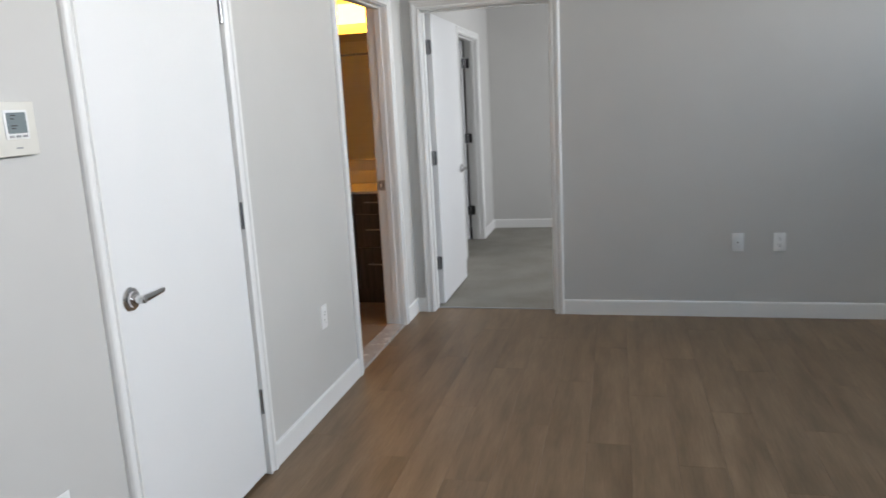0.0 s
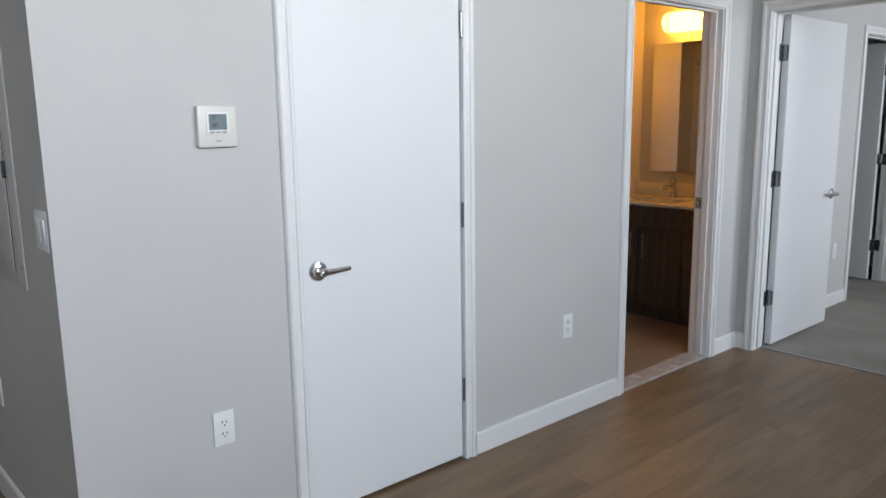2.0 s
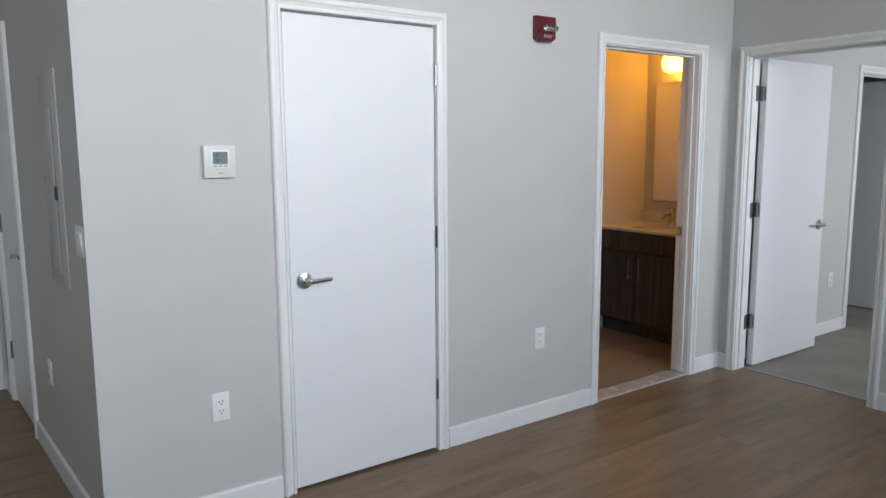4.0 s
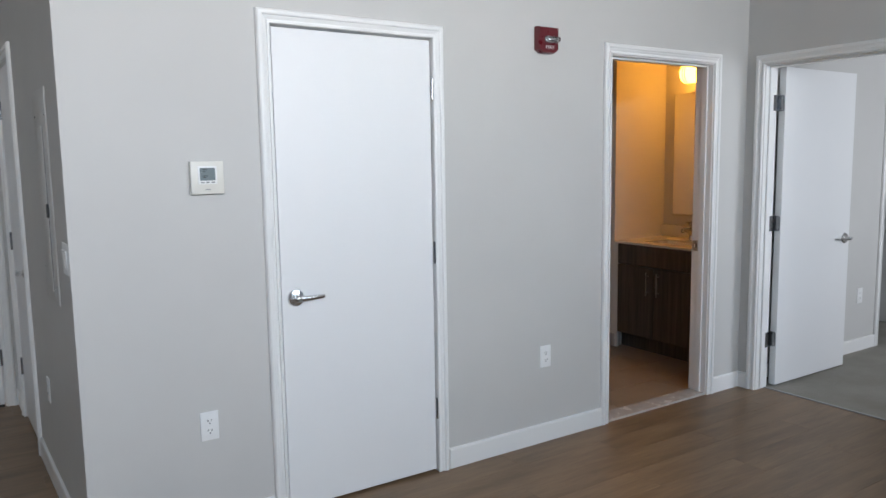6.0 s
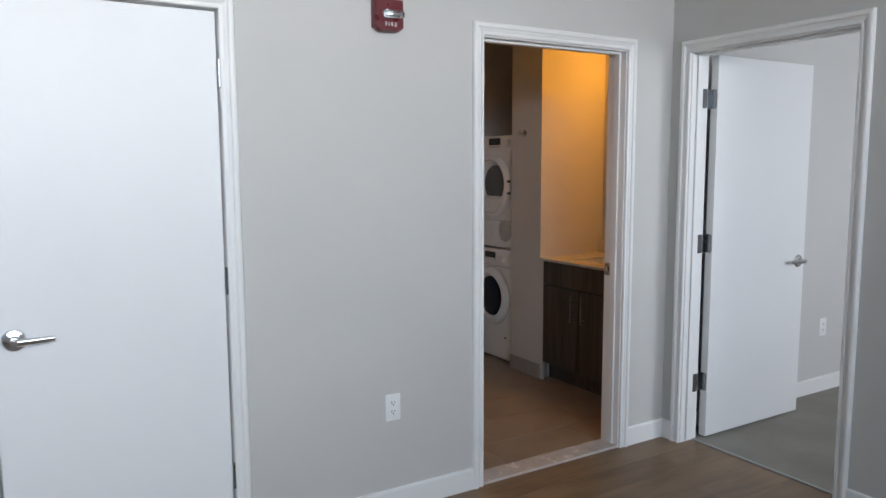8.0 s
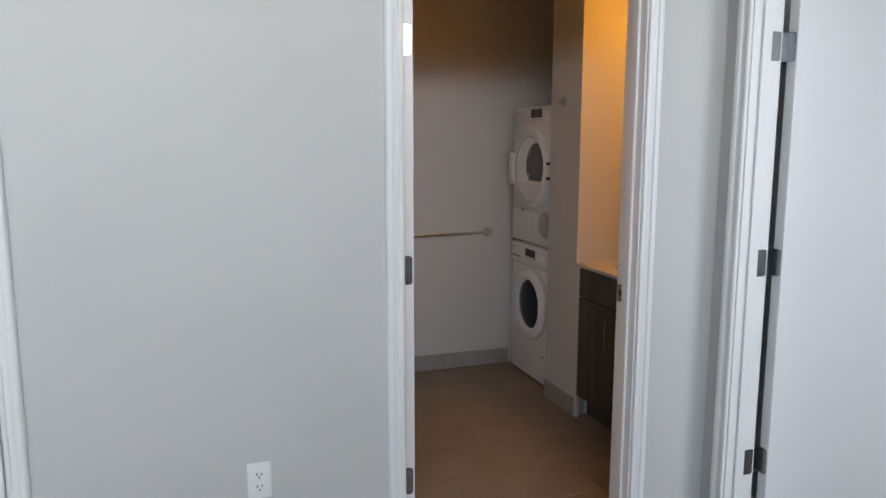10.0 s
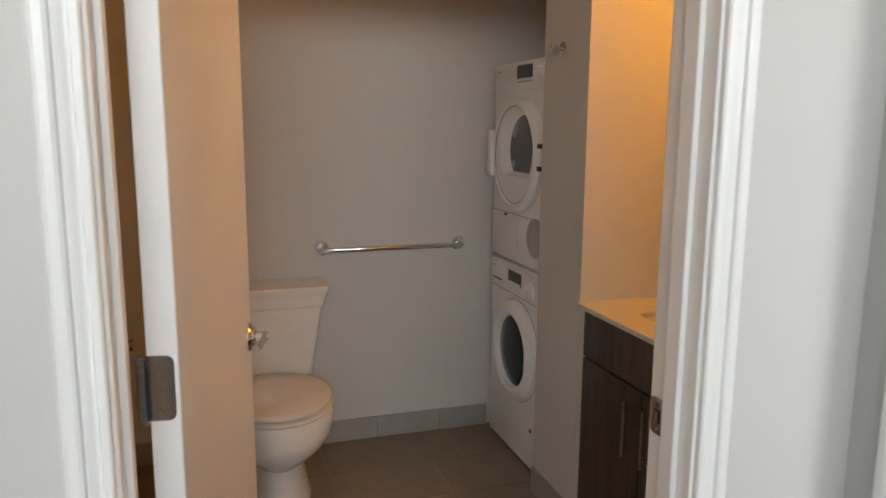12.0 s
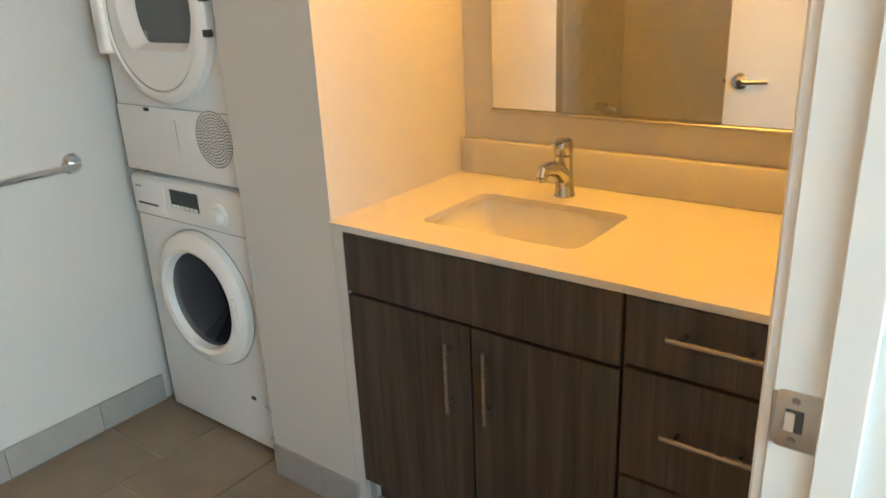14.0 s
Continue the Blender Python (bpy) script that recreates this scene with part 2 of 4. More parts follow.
def tube(bm, points, radius, segs=14, radii=None):
    """A round bar along a chain of points, closed at both ends."""
    pts = [Vector(p) for p in points]
    rings = []
    for i, p in enumerate(pts):
        d = (pts[min(i + 1, len(pts) - 1)] - pts[max(i - 1, 0)]).normalized()
        m = axis_matrix(p, d)
        r = radii[i] if radii else radius
        rings.append([bm.verts.new(m @ Vector((r * math.cos(2 * math.pi * k / segs), r * math.sin(2 * math.pi * k / segs), 0))) for k in range(segs)])
    for a, b in zip(rings, rings[1:]):
        best = min(range(segs), key=lambda s: (a[0].co - b[s].co).length)
        for k in range(segs):
            bm.faces.new((a[k], a[(k + 1) % segs], b[(best + k + 1) % segs], b[(best + k) % segs]))
    bm.faces.new(rings[0][::-1])
    bm.faces.new(rings[-1])


def loft(bm, loops, cap=True):
    rings = [[bm.verts.new(p) for p in loop] for loop in loops]
    n = len(rings[0])
    for a, b in zip(rings, rings[1:]):
        for k in range(n):
            bm.faces.new((a[k], a[(k + 1) % n], b[(k + 1) % n], b[k]))
    if cap:
        bm.faces.new(rings[0][::-1])
        bm.faces.new(rings[-1])
    return rings


def rounded_rect(x0, x1, y0, y1, r, n=5):
    out = []
    for cx, cy, a in ((x1 - r, y1 - r, 0), (x0 + r, y1 - r, 90), (x0 + r, y0 + r, 180), (x1 - r, y0 + r, 270)):
        for i in range(n + 1):
            t = radians(a + 90 * i / n)
            out.append((cx + r * math.cos(t), cy + r * math.sin(t)))
    return out


def mesh_object(name, bm, material, smooth=True):
    bmesh.ops.recalc_face_normals(bm, faces=bm.faces[:])
    me = bpy.data.meshes.new(name)
    bm.to_mesh(me)
    bm.free()
    me.materials.append(material)
    if smooth:
        for p in me.polygons:
            p.use_smooth = True
        me.set_sharp_from_angle(angle=radians(35))
    return new(name, me)


def part(name, bm, material, parent, label=""):
    ob = mesh_object(name, bm, material)
    ob.parent = parent
    if label:
        tagged(ob, label)
    return ob


def structure(name, bm, material, label, category, smooth=False):
    return tagged(mesh_object(name, bm, material, smooth), label, category, kind="structure")


def thing(name, label, category, at=(0, 0, 0), turn=0.0, group="", kind=""):
    ob = new(name)
    ob.matrix_world = pose(*at, 0, 0, turn)
    ob.empty_display_size = 0.1
    return tagged(ob, label, category, group, kind)


H = 2.70           # ceiling height
DOOR_H = 2.047     # clear height of the door openings


def notched_wall(axis, a0, a1, b0, b1, top, openings):
    """A wall along x or y from a0 to a1, between b0 and b1, with doorways (from, to, height) cut to the floor."""
    bm = bmesh.new()
    def add(a, c, z0, z1):
        if axis == "x":
            box(bm, a, c, b0, b1, z0, z1)
        else:
            box(bm, b0, b1, a, c, z0, z1)
    at = a0
    for o0, o1, h in openings:
        add(at, o0, 0, top)
        add(o0, o1, h, top)
        at = o1
    add(at, a1, 0, top)
    return bm


def window_wall(x0, x1, y0, y1, top, holes):
    """A wall along x with window holes (from, to, sill, head)."""
    bm = bmesh.new()
    at = x0
    for h0, h1, sill, head in holes:
        box(bm, at, h0, y0, y1, 0, top)
        box(bm, h0, h1, y0, y1, 0, sill)
        box(bm, h0, h1, y0, y1, head, top)
        at = h1
    box(bm, at, x1, y0, y1, 0, top)
    return bm


# ---- large structure ----
BATH = (4.694, 5.552)      # bathroom doorway along x
CLOS = (2.782, 3.543)      # closet doorway along x
BEDC = (7.66, 8.56)        # bedroom closet doorway along x
BED = (-0.972, -0.130)     # bedroom doorway along y
EW = 5.885                 # face of the east wall
J = 0.018                  # jamb board thickness

structure("wall_north", notched_wall("x", 2.012, 9.37, 0.0, 0.12, H, [(CLOS[0] - J, CLOS[1] + J, DOOR_H + J), (BATH[0] - J, BATH[1] + J, DOOR_H + J), (BEDC[0] - J, BEDC[1] + J, DOOR_H + J)]), WALL, "pale warm grey painted wall with doorways", "wall")
structure("wall_east", notched_wall("y", -4.4, 0.0, EW, EW + 0.12, H, [(BED[0] - J, BED[1] + J, DOOR_H + J)]), WALL, "pale grey painted wall with the bedroom doorway", "wall")
# the hall wall and all that hangs on it stand a little out of square with the rest
HALL = (1.42, 2.10)        # hall closet doorway along the hall wall
SKEW = Matrix.Translation((2.012, 0.12, 0)) @ pose(0, 0, 0, 0, 0, 2.4) @ Matrix.Translation((-2.012, -0.12, 0))


def skewed(ob):
    ob.matrix_world = SKEW @ ob.matrix_world
    return ob


skewed(structure("wall_hall", notched_wall("y", 0.12, 2.45, 2.012, 2.132, H, [(HALL[0] - J, HALL[1] + J, DOOR_H + J)]), WALL, "grey painted hallway wall in shade", "wall"))
structure("wall_entry", notched_wall("x", -1.5, 9.37, 2.4, 2.52, H, [(0.92 - J, 1.835 + J, DOOR_H + J)]), WALL, "grey painted wall with the entry door", "wall")
# unseen wall; its wide opening and high sill are set to steer the daylight
structure("wall_south", window_wall(-1.62, 6.02, -4.52, -4.4, H, [(-0.8, 5.6, 1.85, 2.63)]), WALL, "grey painted wall with a wide window", "wall")
structure("wall_west", boxed(-1.62, -1.5, -4.4, 2.52, 0, H), WALL, "plain grey painted wall", "wall")
structure("wall_bedroom_far", boxed(9.25, 9.37, -3.6, 0.0, 0, H), WALL, "grey painted bedroom wall", "wall")
structure("wall_bedroom_south", window_wall(6.02, 9.37, -3.72, -3.6, H, [(6.8, 8.4, 0.87, 2.37)]), WALL, "grey painted bedroom window wall", "wall")
structure("wall_bath_back", boxed(3.48, 6.73, 2.225, 2.396, 0, H), WALL, "pale grey painted bathroom wall", "wall")
structure("wall_bath_east", boxed(6.57, 6.73, 0.12, 2.225, 0, H), WALL, "pale grey painted bathroom wall behind the vanity", "wall")
structure("wall_bath_west", boxed(3.48, 3.60, 0.12, 2.225, 0, H), WALL, "bathroom wall behind the bathtub", "wall")
structure("wall_tub_end", boxed(3.60, 4.43, 2.02, 2.225, 0, H), WALL, "short wing wall at the end of the bathtub", "wall")
# never in view; added so no light leaks in behind the closed closet door
structure("wall_closet_back", boxed(2.13, 3.48, 0.85, 0.95, 0, H), WALL, "unseen plain closet wall that keeps light out", "wall")
bm = bmesh.new()
L = [(6.0, 1.212), (6.57, 1.212), (6.57, 1.47), (6.03, 1.47), (6.03, 1.545), (6.0, 1.545)]
loft(bm, [[(x, y, 0.0) for x, y in L], [(x, y, H) for x, y in L]])
structure("wall_partition", bm, WALL, "pale grey wing wall between vanity and washer", "wall")
structure("ceiling", boxed(-1.62, 9.37, -4.52, 2.52, H, H + 0.1), CEIL, "plain white painted ceiling", "ceiling")
structure("subfloor", boxed(-1.62, 9.37, -4.52, 2.52, -0.16, -0.012), GROUT, "concrete slab under the flooring", "floor")
structure("carpet", boxed(5.99, 9.25, -3.6, 0.12, -0.012, 0.004), CARPET, "grey beige bedroom carpet", "carpet")
structure("carpet_closet", boxed(6.73, 9.37, 0.12, 2.4, -0.012, 0.003), CARPET, "grey beige closet carpet", "carpet")
structure("transition_strip", boxed(5.975, 5.993, BED[0], BED[1], -0.01, 0.006, bevel=0.002), GREYP, "thin dark strip between planks and carpet", "trim")
structure("threshold", boxed(BATH[0], BATH[1], 0.0, 0.12, -0.012, 0.012, bevel=0.004), MARBLE, "pale marble bathroom threshold", "threshold")

PROFILE = ((0.0, 0.0), (0.0, 0.010), (0.003, 0.013), (0.012, 0.0135), (0.0145, 0.006), (0.018, 0.007), (0.024, 0.011), (0.029, 0.013), (0.0305, 0.0125), (0.0335, 0.018), (0.038, 0.020), (0.048, 0.020), (0.053, 0.017), (0.057, 0.010), (0.057, 0.0))


def casing(axis, o0, o1, plane, side, reveal=0.006):
    """A moulded door casing round an opening, proud of the wall's plane towards side."""
    a0, a1, h = o0 - reveal, o1 + reveal, DOOR_H + reveal
    bm = bmesh.new()
    loops = []
    for k in range(4):
        loop = []
        for u, v in PROFILE:
            a = a0 - u if k < 2 else a1 + u
            z = 0.0 if k in (0, 3) else h + u
            b = plane + side * v
            loop.append((a, b, z) if axis == "x" else (b, a, z))
        loops.append(loop)
    loft(bm, loops)
    return structure("trim", bm, TRIM, "white moulded door casing", "door casing")


def jamb(axis, o0, o1, b0, b1, stop=None):
    """White boards that line a doorway, with a stop strip set in from s0 to s1."""
    bm = bmesh.new()
    def add(a, c, z0, z1, d0, d1):
        if axis == "x":
            box(bm, a, c, d0, d1, z0, z1, bevel=0.0015, segs=1)
        else:
            box(bm, d0, d1, a, c, z0, z1, bevel=0.0015, segs=1)
    add(o0 - J, o0, 0, DOOR_H, b0, b1)
    add(o1, o1 + J, 0, DOOR_H, b0, b1)
    add(o0 - J, o1 + J, DOOR_H, DOOR_H + J, b0, b1)
    if stop:
        s0, s1 = stop
        add(o0, o0 + 0.011, 0.012, DOOR_H - 0.0005, s0, s1)
        add(o1 - 0.011, o1, 0.012, DOOR_H - 0.0005, s0, s1)
        add(o0 + 0.011, o1 - 0.011, DOOR_H - 0.012, DOOR_H - 0.0005, s0, s1)
    return structure("trim", bm, TRIM, "white door jamb with stop", "door jamb")


for axis, o, b0, b1, stop in (("x", CLOS, 0.0, 0.12, (0.048, 0.085)), ("x", BATH, 0.0, 0.12, (0.035, 0.073)), ("x", BEDC, 0.0, 0.12, (0.035, 0.073)),
                              ("y", BED, EW, EW + 0.12, (EW + 0.035, EW + 0.073)), ("x", (0.92, 1.835), 2.4, 2.52, (2.45, 2.49))):
    jamb(axis, *o, b0, b1, stop)
casing("x", *CLOS, 0.0, -1, 0.001)
casing("x", *BATH, 0.0, -1)
casing("x", *BATH, 0.12, 1)
casing("x", *BEDC, 0.0, -1)
casing("y", *BED, EW, -1)
casing("y", *BED, EW + 0.12, 1)
skewed(jamb("y", *HALL, 2.012, 2.132, (2.06, 2.10)))
skewed(casing("y", *HALL, 2.012, -1))
casing("x", 0.92, 1.835, 2.4, -1)


def baseboard(axis, a0, a1, plane, side):
    prof = [(0.0, 0.0), (0.013, 0.0), (0.013, 0.092), (0.010, 0.099), (0.0, 0.101)]
    bm = bmesh.new()
    loops = []
    for a in (a0, a1):
        loops.append([(a, plane + side * d, z) if axis == "x" else (plane + side * d, a, z) for d, z in prof])
    loft(bm, loops)
    return structure("baseboard", bm, TRIM, "white painted baseboard", "baseboard")


C = 0.063
baseboard("x", 1.997, CLOS[0] - C, 0.0, -1)
baseboard("x", CLOS[1] + C, BATH[0] - C, 0.0, -1)
baseboard("x", BATH[1] + C, EW, 0.0, -1)
baseboard("y", -0.013, BED[1] + C, EW, -1)
baseboard("y", -4.4, BED[0] - C, EW, -1)
skewed(baseboard("y", 0.0, HALL[0] - C, 2.012, -1))
skewed(baseboard("y", HALL[1] + C, 2.395, 2.012, -1))
baseboard("x", 1.835 + C, 1.905, 2.4, -1)
baseboard("x", -1.5, 0.92 - C, 2.4, -1)
baseboard("x", EW + 0.12, BEDC[0] - C, 0.0, -1)
baseboard("x", BEDC[1] + C, 9.25, 0.0, -1)
baseboard("y", -3.6, 0.0, 9.25, -1)
baseboard("x", -1.5, EW, -4.4, 1)


# ---- windows of the unseen side, placed and sized for the daylight they give ----
def window(name, x0, x1, y0, y1, z0, z1, panes):
    w = thing(name, "unseen white framed window placed to let the daylight in", "window", kind="structure")
    bm = bmesh.new()
    t = 0.05
    box(bm, x0, x1, y0, y1, z0, z0 + t)
    box(bm, x0, x1, y0, y1, z1 - t, z1)
    for i in range(panes + 1):
        x = x0 + (x1 - x0 - t) * i / panes
        box(bm, x, x + t, y0 + 0.001, y1 - 0.001, z0 + t, z1 - t)
    part("window_frame", bm, TRIM, w)
    return w


window("window_1", -0.8, 5.6, -4.40, -4.37, 1.85, 2.63, 4)
window("window_2", 6.8, 8.4, -3.60, -3.57, 0.87, 2.37, 2)


# ---- doors ----
def lever_set(parent, at, out, along):
    """A chrome lever: rose, neck and tapering handle, in the door's own coordinates."""
    out, along = Vector(out), Vector(along)
    at = Vector(at)
    h = new("door_handle")
    h.parent = parent
    tagged(h, "chrome lever handle on a round rose")
    bm = bmesh.new()
    lathe(bm, [(0.0, 0.0), (0.037, 0.0), (0.037, 0.004), (0.033, 0.009), (0.025, 0.011), (0.023, 0.017), (0.016, 0.019), (0.0, 0.019)], at, out, 32)
    part("rose", bm, CHROME, h)
    bm = bmesh.new()
    tube(bm, [at + out * 0.018, at + out * 0.050], 0.012, 18)
    lathe(bm, [(0.0, 0.0), (0.009, 0.0), (0.009, 0.003), (0.0, 0.003)], at + out * 0.050, out, 16)
    part("neck", bm, CHROME, h)
    bm = bmesh.new()
    up = Vector((0, 0, 1))
    loops = []
    for s, hw, ht, dz, back_ in ((-0.012, 0.010, 0.007, 0, 0.0), (0.0, 0.013, 0.008, 0, 0.0), (0.02, 0.0125, 0.0075, 0.0, 0), (0.06, 0.0105, 0.006, 0.0, 0.002), (0.10, 0.0095, 0.005, 0.001, 0.004), (0.115, 0.008, 0.004, 0.001, 0.006)):
        c = at + out * (0.042 - back_) + along * s + up * dz
        loops.append([c + up * (hw * math.cos(2 * math.pi * k / 14)) + out * (ht * math.sin(2 * math.pi * k / 14)) for k in range(14)])
    loft(bm, loops)
    part("lever", bm, CHROME, h)
    return h


def make_door(name, label, pin, turn, width, flip=1, gap=0.003, inside=True, outside=True, hinges=True, fixed=None, height=2.030, lever_z=0.950):
    """A flush door. Local x runs from the hinge to the free edge; the leaf lies on the -y side of the hinge pin (or +y, flipped)."""
    d = thing(name, label, "door", pin, turn, kind="structure")
    y0, y1 = (-0.044, 0.0) if flip > 0 else (0.0, 0.044)
    part("leaf", boxed(gap, gap + width, y0, y1, 0.014, 0.014 + height, bevel=0.0018, segs=1), DOORP, d)
    x = gap + width - 0.062
    face = 1 if flip > 0 else -1
    if outside:
        lever_set(d, (x, 0.0, lever_z), (0, face, 0), (-1, 0, 0))
    if inside:
        lever_set(d, (x, -0.044 * face, lever_z), (0, -face, 0), (-1, 0, 0))
    bm = boxed(gap + width - 0.0005, gap + width + 0.0015, (y0 + y1) / 2 - 0.012, (y0 + y1) / 2 + 0.012, lever_z - 0.03, lever_z + 0.03, bevel=0.0005, segs=1)
    box(bm, gap + width, gap + width + 0.009, (y0 + y1) / 2 - 0.007, (y0 + y1) / 2 + 0.007, lever_z - 0.008, lever_z + 0.008, bevel=0.002, segs=1)
    part("latch", bm, HINGE, d)
    if hinges:
        inv = d.matrix_world.inverted()
        for z in (0.316, 1.070, 1.824):
            bm = bmesh.new()
            tube(bm, [(0.0, 0.005 * face, z - 0.049), (0.0, 0.005 * face, z + 0.049)], 0.0062, 12)
            for k in (-0.049, 0.049):
                lathe(bm, [(0.0, -0.003), (0.005, -0.002), (0.0072, 0.0), (0.005, 0.003), (0.0, 0.004)], (0.0, 0.005 * face, z + k), (0, 0, 1), 12)
            if gap > 0.01:
                pts = rounded_rect(-0.038, 0.010, z - 0.049, z + 0.049, 0.011)
                pts = [(min(u, 0.0) * face, w) for u, w in pts]
                loft(bm, [[(gap, u, w) for u, w in pts], [(gap - 0.0022, u, w) for u, w in pts]])
                box(bm, 0.0, gap - 0.001, min(0, 0.003 * face), max(0, 0.003 * face), z - 0.049, z + 0.049)
                for dz in (-0.032, 0.0, 0.032):
                    lathe(bm, [(0.0, 0.0), (0.004, 0.0), (0.003, 0.001), (0.0, 0.001)], (gap - 0.0022, -0.02 * face, z + dz), (-1, 0, 0), 10)
            hg = part("hinge", bm, HINGE, d, "grey steel butt hinge")
            if fixed:
                fx0, fx1, fy0, fy1 = fixed
                bm = bmesh.new()
                thin_x = fx1 - fx0 < fy1 - fy0
                a0, a1 = (fy0, fy1) if thin_x else (fx0, fx1)
                pts = rounded_rect(a0, a1, z - 0.049, z + 0.049, 0.009)
                if thin_x:
                    loft(bm, [[(fx0, u, w) for u, w in pts], [(fx1, u, w) for u, w in pts]])
                else:
                    loft(bm, [[(u, fy0, w) for u, w in pts], [(u, fy1, w) for u, w in pts]])
                bmesh.ops.transform(bm, matrix=inv, verts=bm.verts[:])
                part("hinge_leaf", bm, HINGE, hg)
    return d


make_door("door_1", "closed white flush closet door with chrome lever", (3.542, 0.003, 0), 180, 0.7465, gap=0.0065, height=2.024, lever_z=0.934, inside=False)
make_door("door_2", "white flush bathroom door standing open inwards", (4.718, 0.124, 0), 80.4, 0.846, gap=0.014, lever_z=0.914, fixed=None)
make_door("door_3", "white flush bedroom door standing wide open", (6.013, -0.119, 0), 0, 0.820, gap=0.032, lever_z=0.925, fixed=(EW + 0.076, EW + 0.1195, -0.1316, -0.130))
skewed(make_door("door_4", "closed white flush hall closet door", (2.015, HALL[1] - 0.003, 0), -90, 0.672, flip=-1, inside=False))
make_door("door_5", "closed white entry door at the hall's end", (1.833, 2.403, 0), 180, 0.908, inside=False)
make_door("door_6", "white flush closet door standing open in the dark", (8.555, 0.128, 0), 90, 0.848, flip=-1, gap=0.02, fixed=(8.5585, 8.56, 0.08, 0.118))
# dark sweep under the entry door
structure("door_sweep", boxed(0.925, 1.83, 2.396, 2.44, 0.0, 0.013), RUBBER, "black rubber sweep under the entry door", "trim")
# latch keeper on the bathroom jamb
keeper = thing("strike_plate", "steel strike plate on the bathroom door jamb", "strike plate", (5.552, 0.094, 0.944), kind="structure")
bm = bmesh.new()
pts = rounded_rect(-0.028, 0.022, -0.033, 0.033, 0.008)
loft(bm, [[(0.0, u, w) for u, w in pts], [(-0.0016, u, w) for u, w in pts], [(-0.0022, u * 0.97, w * 0.97) for u, w in pts]])
part("plate", bm, NICKEL, keeper)
bm = bmesh.new()
tube(bm, [(-0.001, 0.0235, -0.030), (-0.001, 0.0235, 0.030)], 0.0022, 8)
part("lip", bm, NICKEL, keeper, "rolled outer lip")
part("latch_hole", boxed(-0.0030, -0.0020, -0.006, 0.012, -0.013, 0.013, bevel=0.0008, segs=1), SLOT, keeper, "dark latch hole")
part("tab", boxed(-0.0042, -0.0028, 0.002, 0.012, -0.012, 0.010, bevel=0.0006, segs=1), CHROME, keeper, "bright bent tab in the hole")
for w in (-0.023, 0.023):
    bm = bmesh.new()
    lathe(bm, [(0.0, 0.0), (0.0042, 0.0), (0.0036, 0.0012), (0.0, 0.0008)], (-0.0021, 0.003, w), (-1, 0, 0), 14)
    part("screw", bm, HINGE, keeper)
structure("wall_closet_east", boxed(9.25, 9.37, 0.12, 2.4, 0, H), WALL, "unseen plain closet wall that keeps light out in the dark", "wall")


# ---- living room and hall: fittings on the walls ----
def on_wall(name, label, category, at, facing, group=""):
    """An Empty on a wall whose local x runs along the wall, -y comes out of it."""
    turn = {"south": 0, "west": -90, "north": 180}[facing]
    return thing(name, label, category, at, turn, group)


def outlet(at, facing, label="white duplex outlet on the wall"):
    o = on_wall("wall_outlet", label, "outlet", at, facing, "wall outlets")
    part("cover_plate", boxed(-0.036, 0.036, -0.006, 0.0, -0.0585, 0.0585, bevel=0.003), PLASTIC, o)
    for s in (-1, 1):
        bm = bmesh.new()
        pts = rounded_rect(-0.017, 0.017, s * 0.0195 - 0.0145, s * 0.0195 + 0.0145, 0.010)
        loft(bm, [[(x, -0.0055, z) for x, z in pts], [(x, -0.0078, z) for x, z in pts]])
        r = part("receptacle", bm, PLASTIC, o)
        bm = bmesh.new()
        box(bm, -0.0085, -0.0055, -0.0086, -0.0070, s * 0.0195 - 0.001, s * 0.0195 + 0.008)
        box(bm, 0.0055, 0.0085, -0.0086, -0.0070, s * 0.0195 - 0.001, s * 0.0195 + 0.007)
        lathe(bm, [(0.0, 0.0), (0.0028, 0.0), (0.0028, 0.0012), (0.0, 0.0012)], (0, -0.0075, s * 0.0195 - 0.008), (0, -1, 0), 10)
        part("slot", bm, SLOT, r, "dark outlet slots")
    bm = bmesh.new()
    lathe(bm, [(0.0, 0.0), (0.003, 0.0), (0.002, 0.0012), (0.0, 0.0012)], (0, -0.006, 0), (0, -1, 0), 10)
    part("screw", bm, PLASTIC, o)
    return o


outlet((2.466, 0.0, 0.462), "south")
outlet((4.222, 0.0, 0.464), "south")
outlet((EW, -2.372, 0.490), "west")
outlet((7.362, 0.0, 0.433), "south")
skewed(outlet((2.012, 0.90, 0.470), "west", "white outlet on the shaded hall wall"))

jack = on_wall("wall_jack", "white blank cover plate with a cable jack", "wall plate", (EW, -2.126, 0.490), "west")
part("cover_plate", boxed(-0.036, 0.036, -0.006, 0.0, -0.0585, 0.0585, bevel=0.003), PLASTIC, jack)
bm = bmesh.new()
lathe(bm, [(0.0, 0.0), (0.006, 0.0), (0.006, 0.004), (0.003, 0.005), (0.0, 0.005)], (0, -0.006, 0.0), (0, -1, 0), 14)
part("socket", bm, CHROME, jack)

sw = skewed(on_wall("light_switch", "white two-gang rocker switch on the hall wall", "switch", (2.012, 0.084, 1.162), "west"))
part("cover_plate", boxed(-0.058, 0.058, -0.006, 0.0, -0.0585, 0.0585, bevel=0.003), PLASTIC, sw)
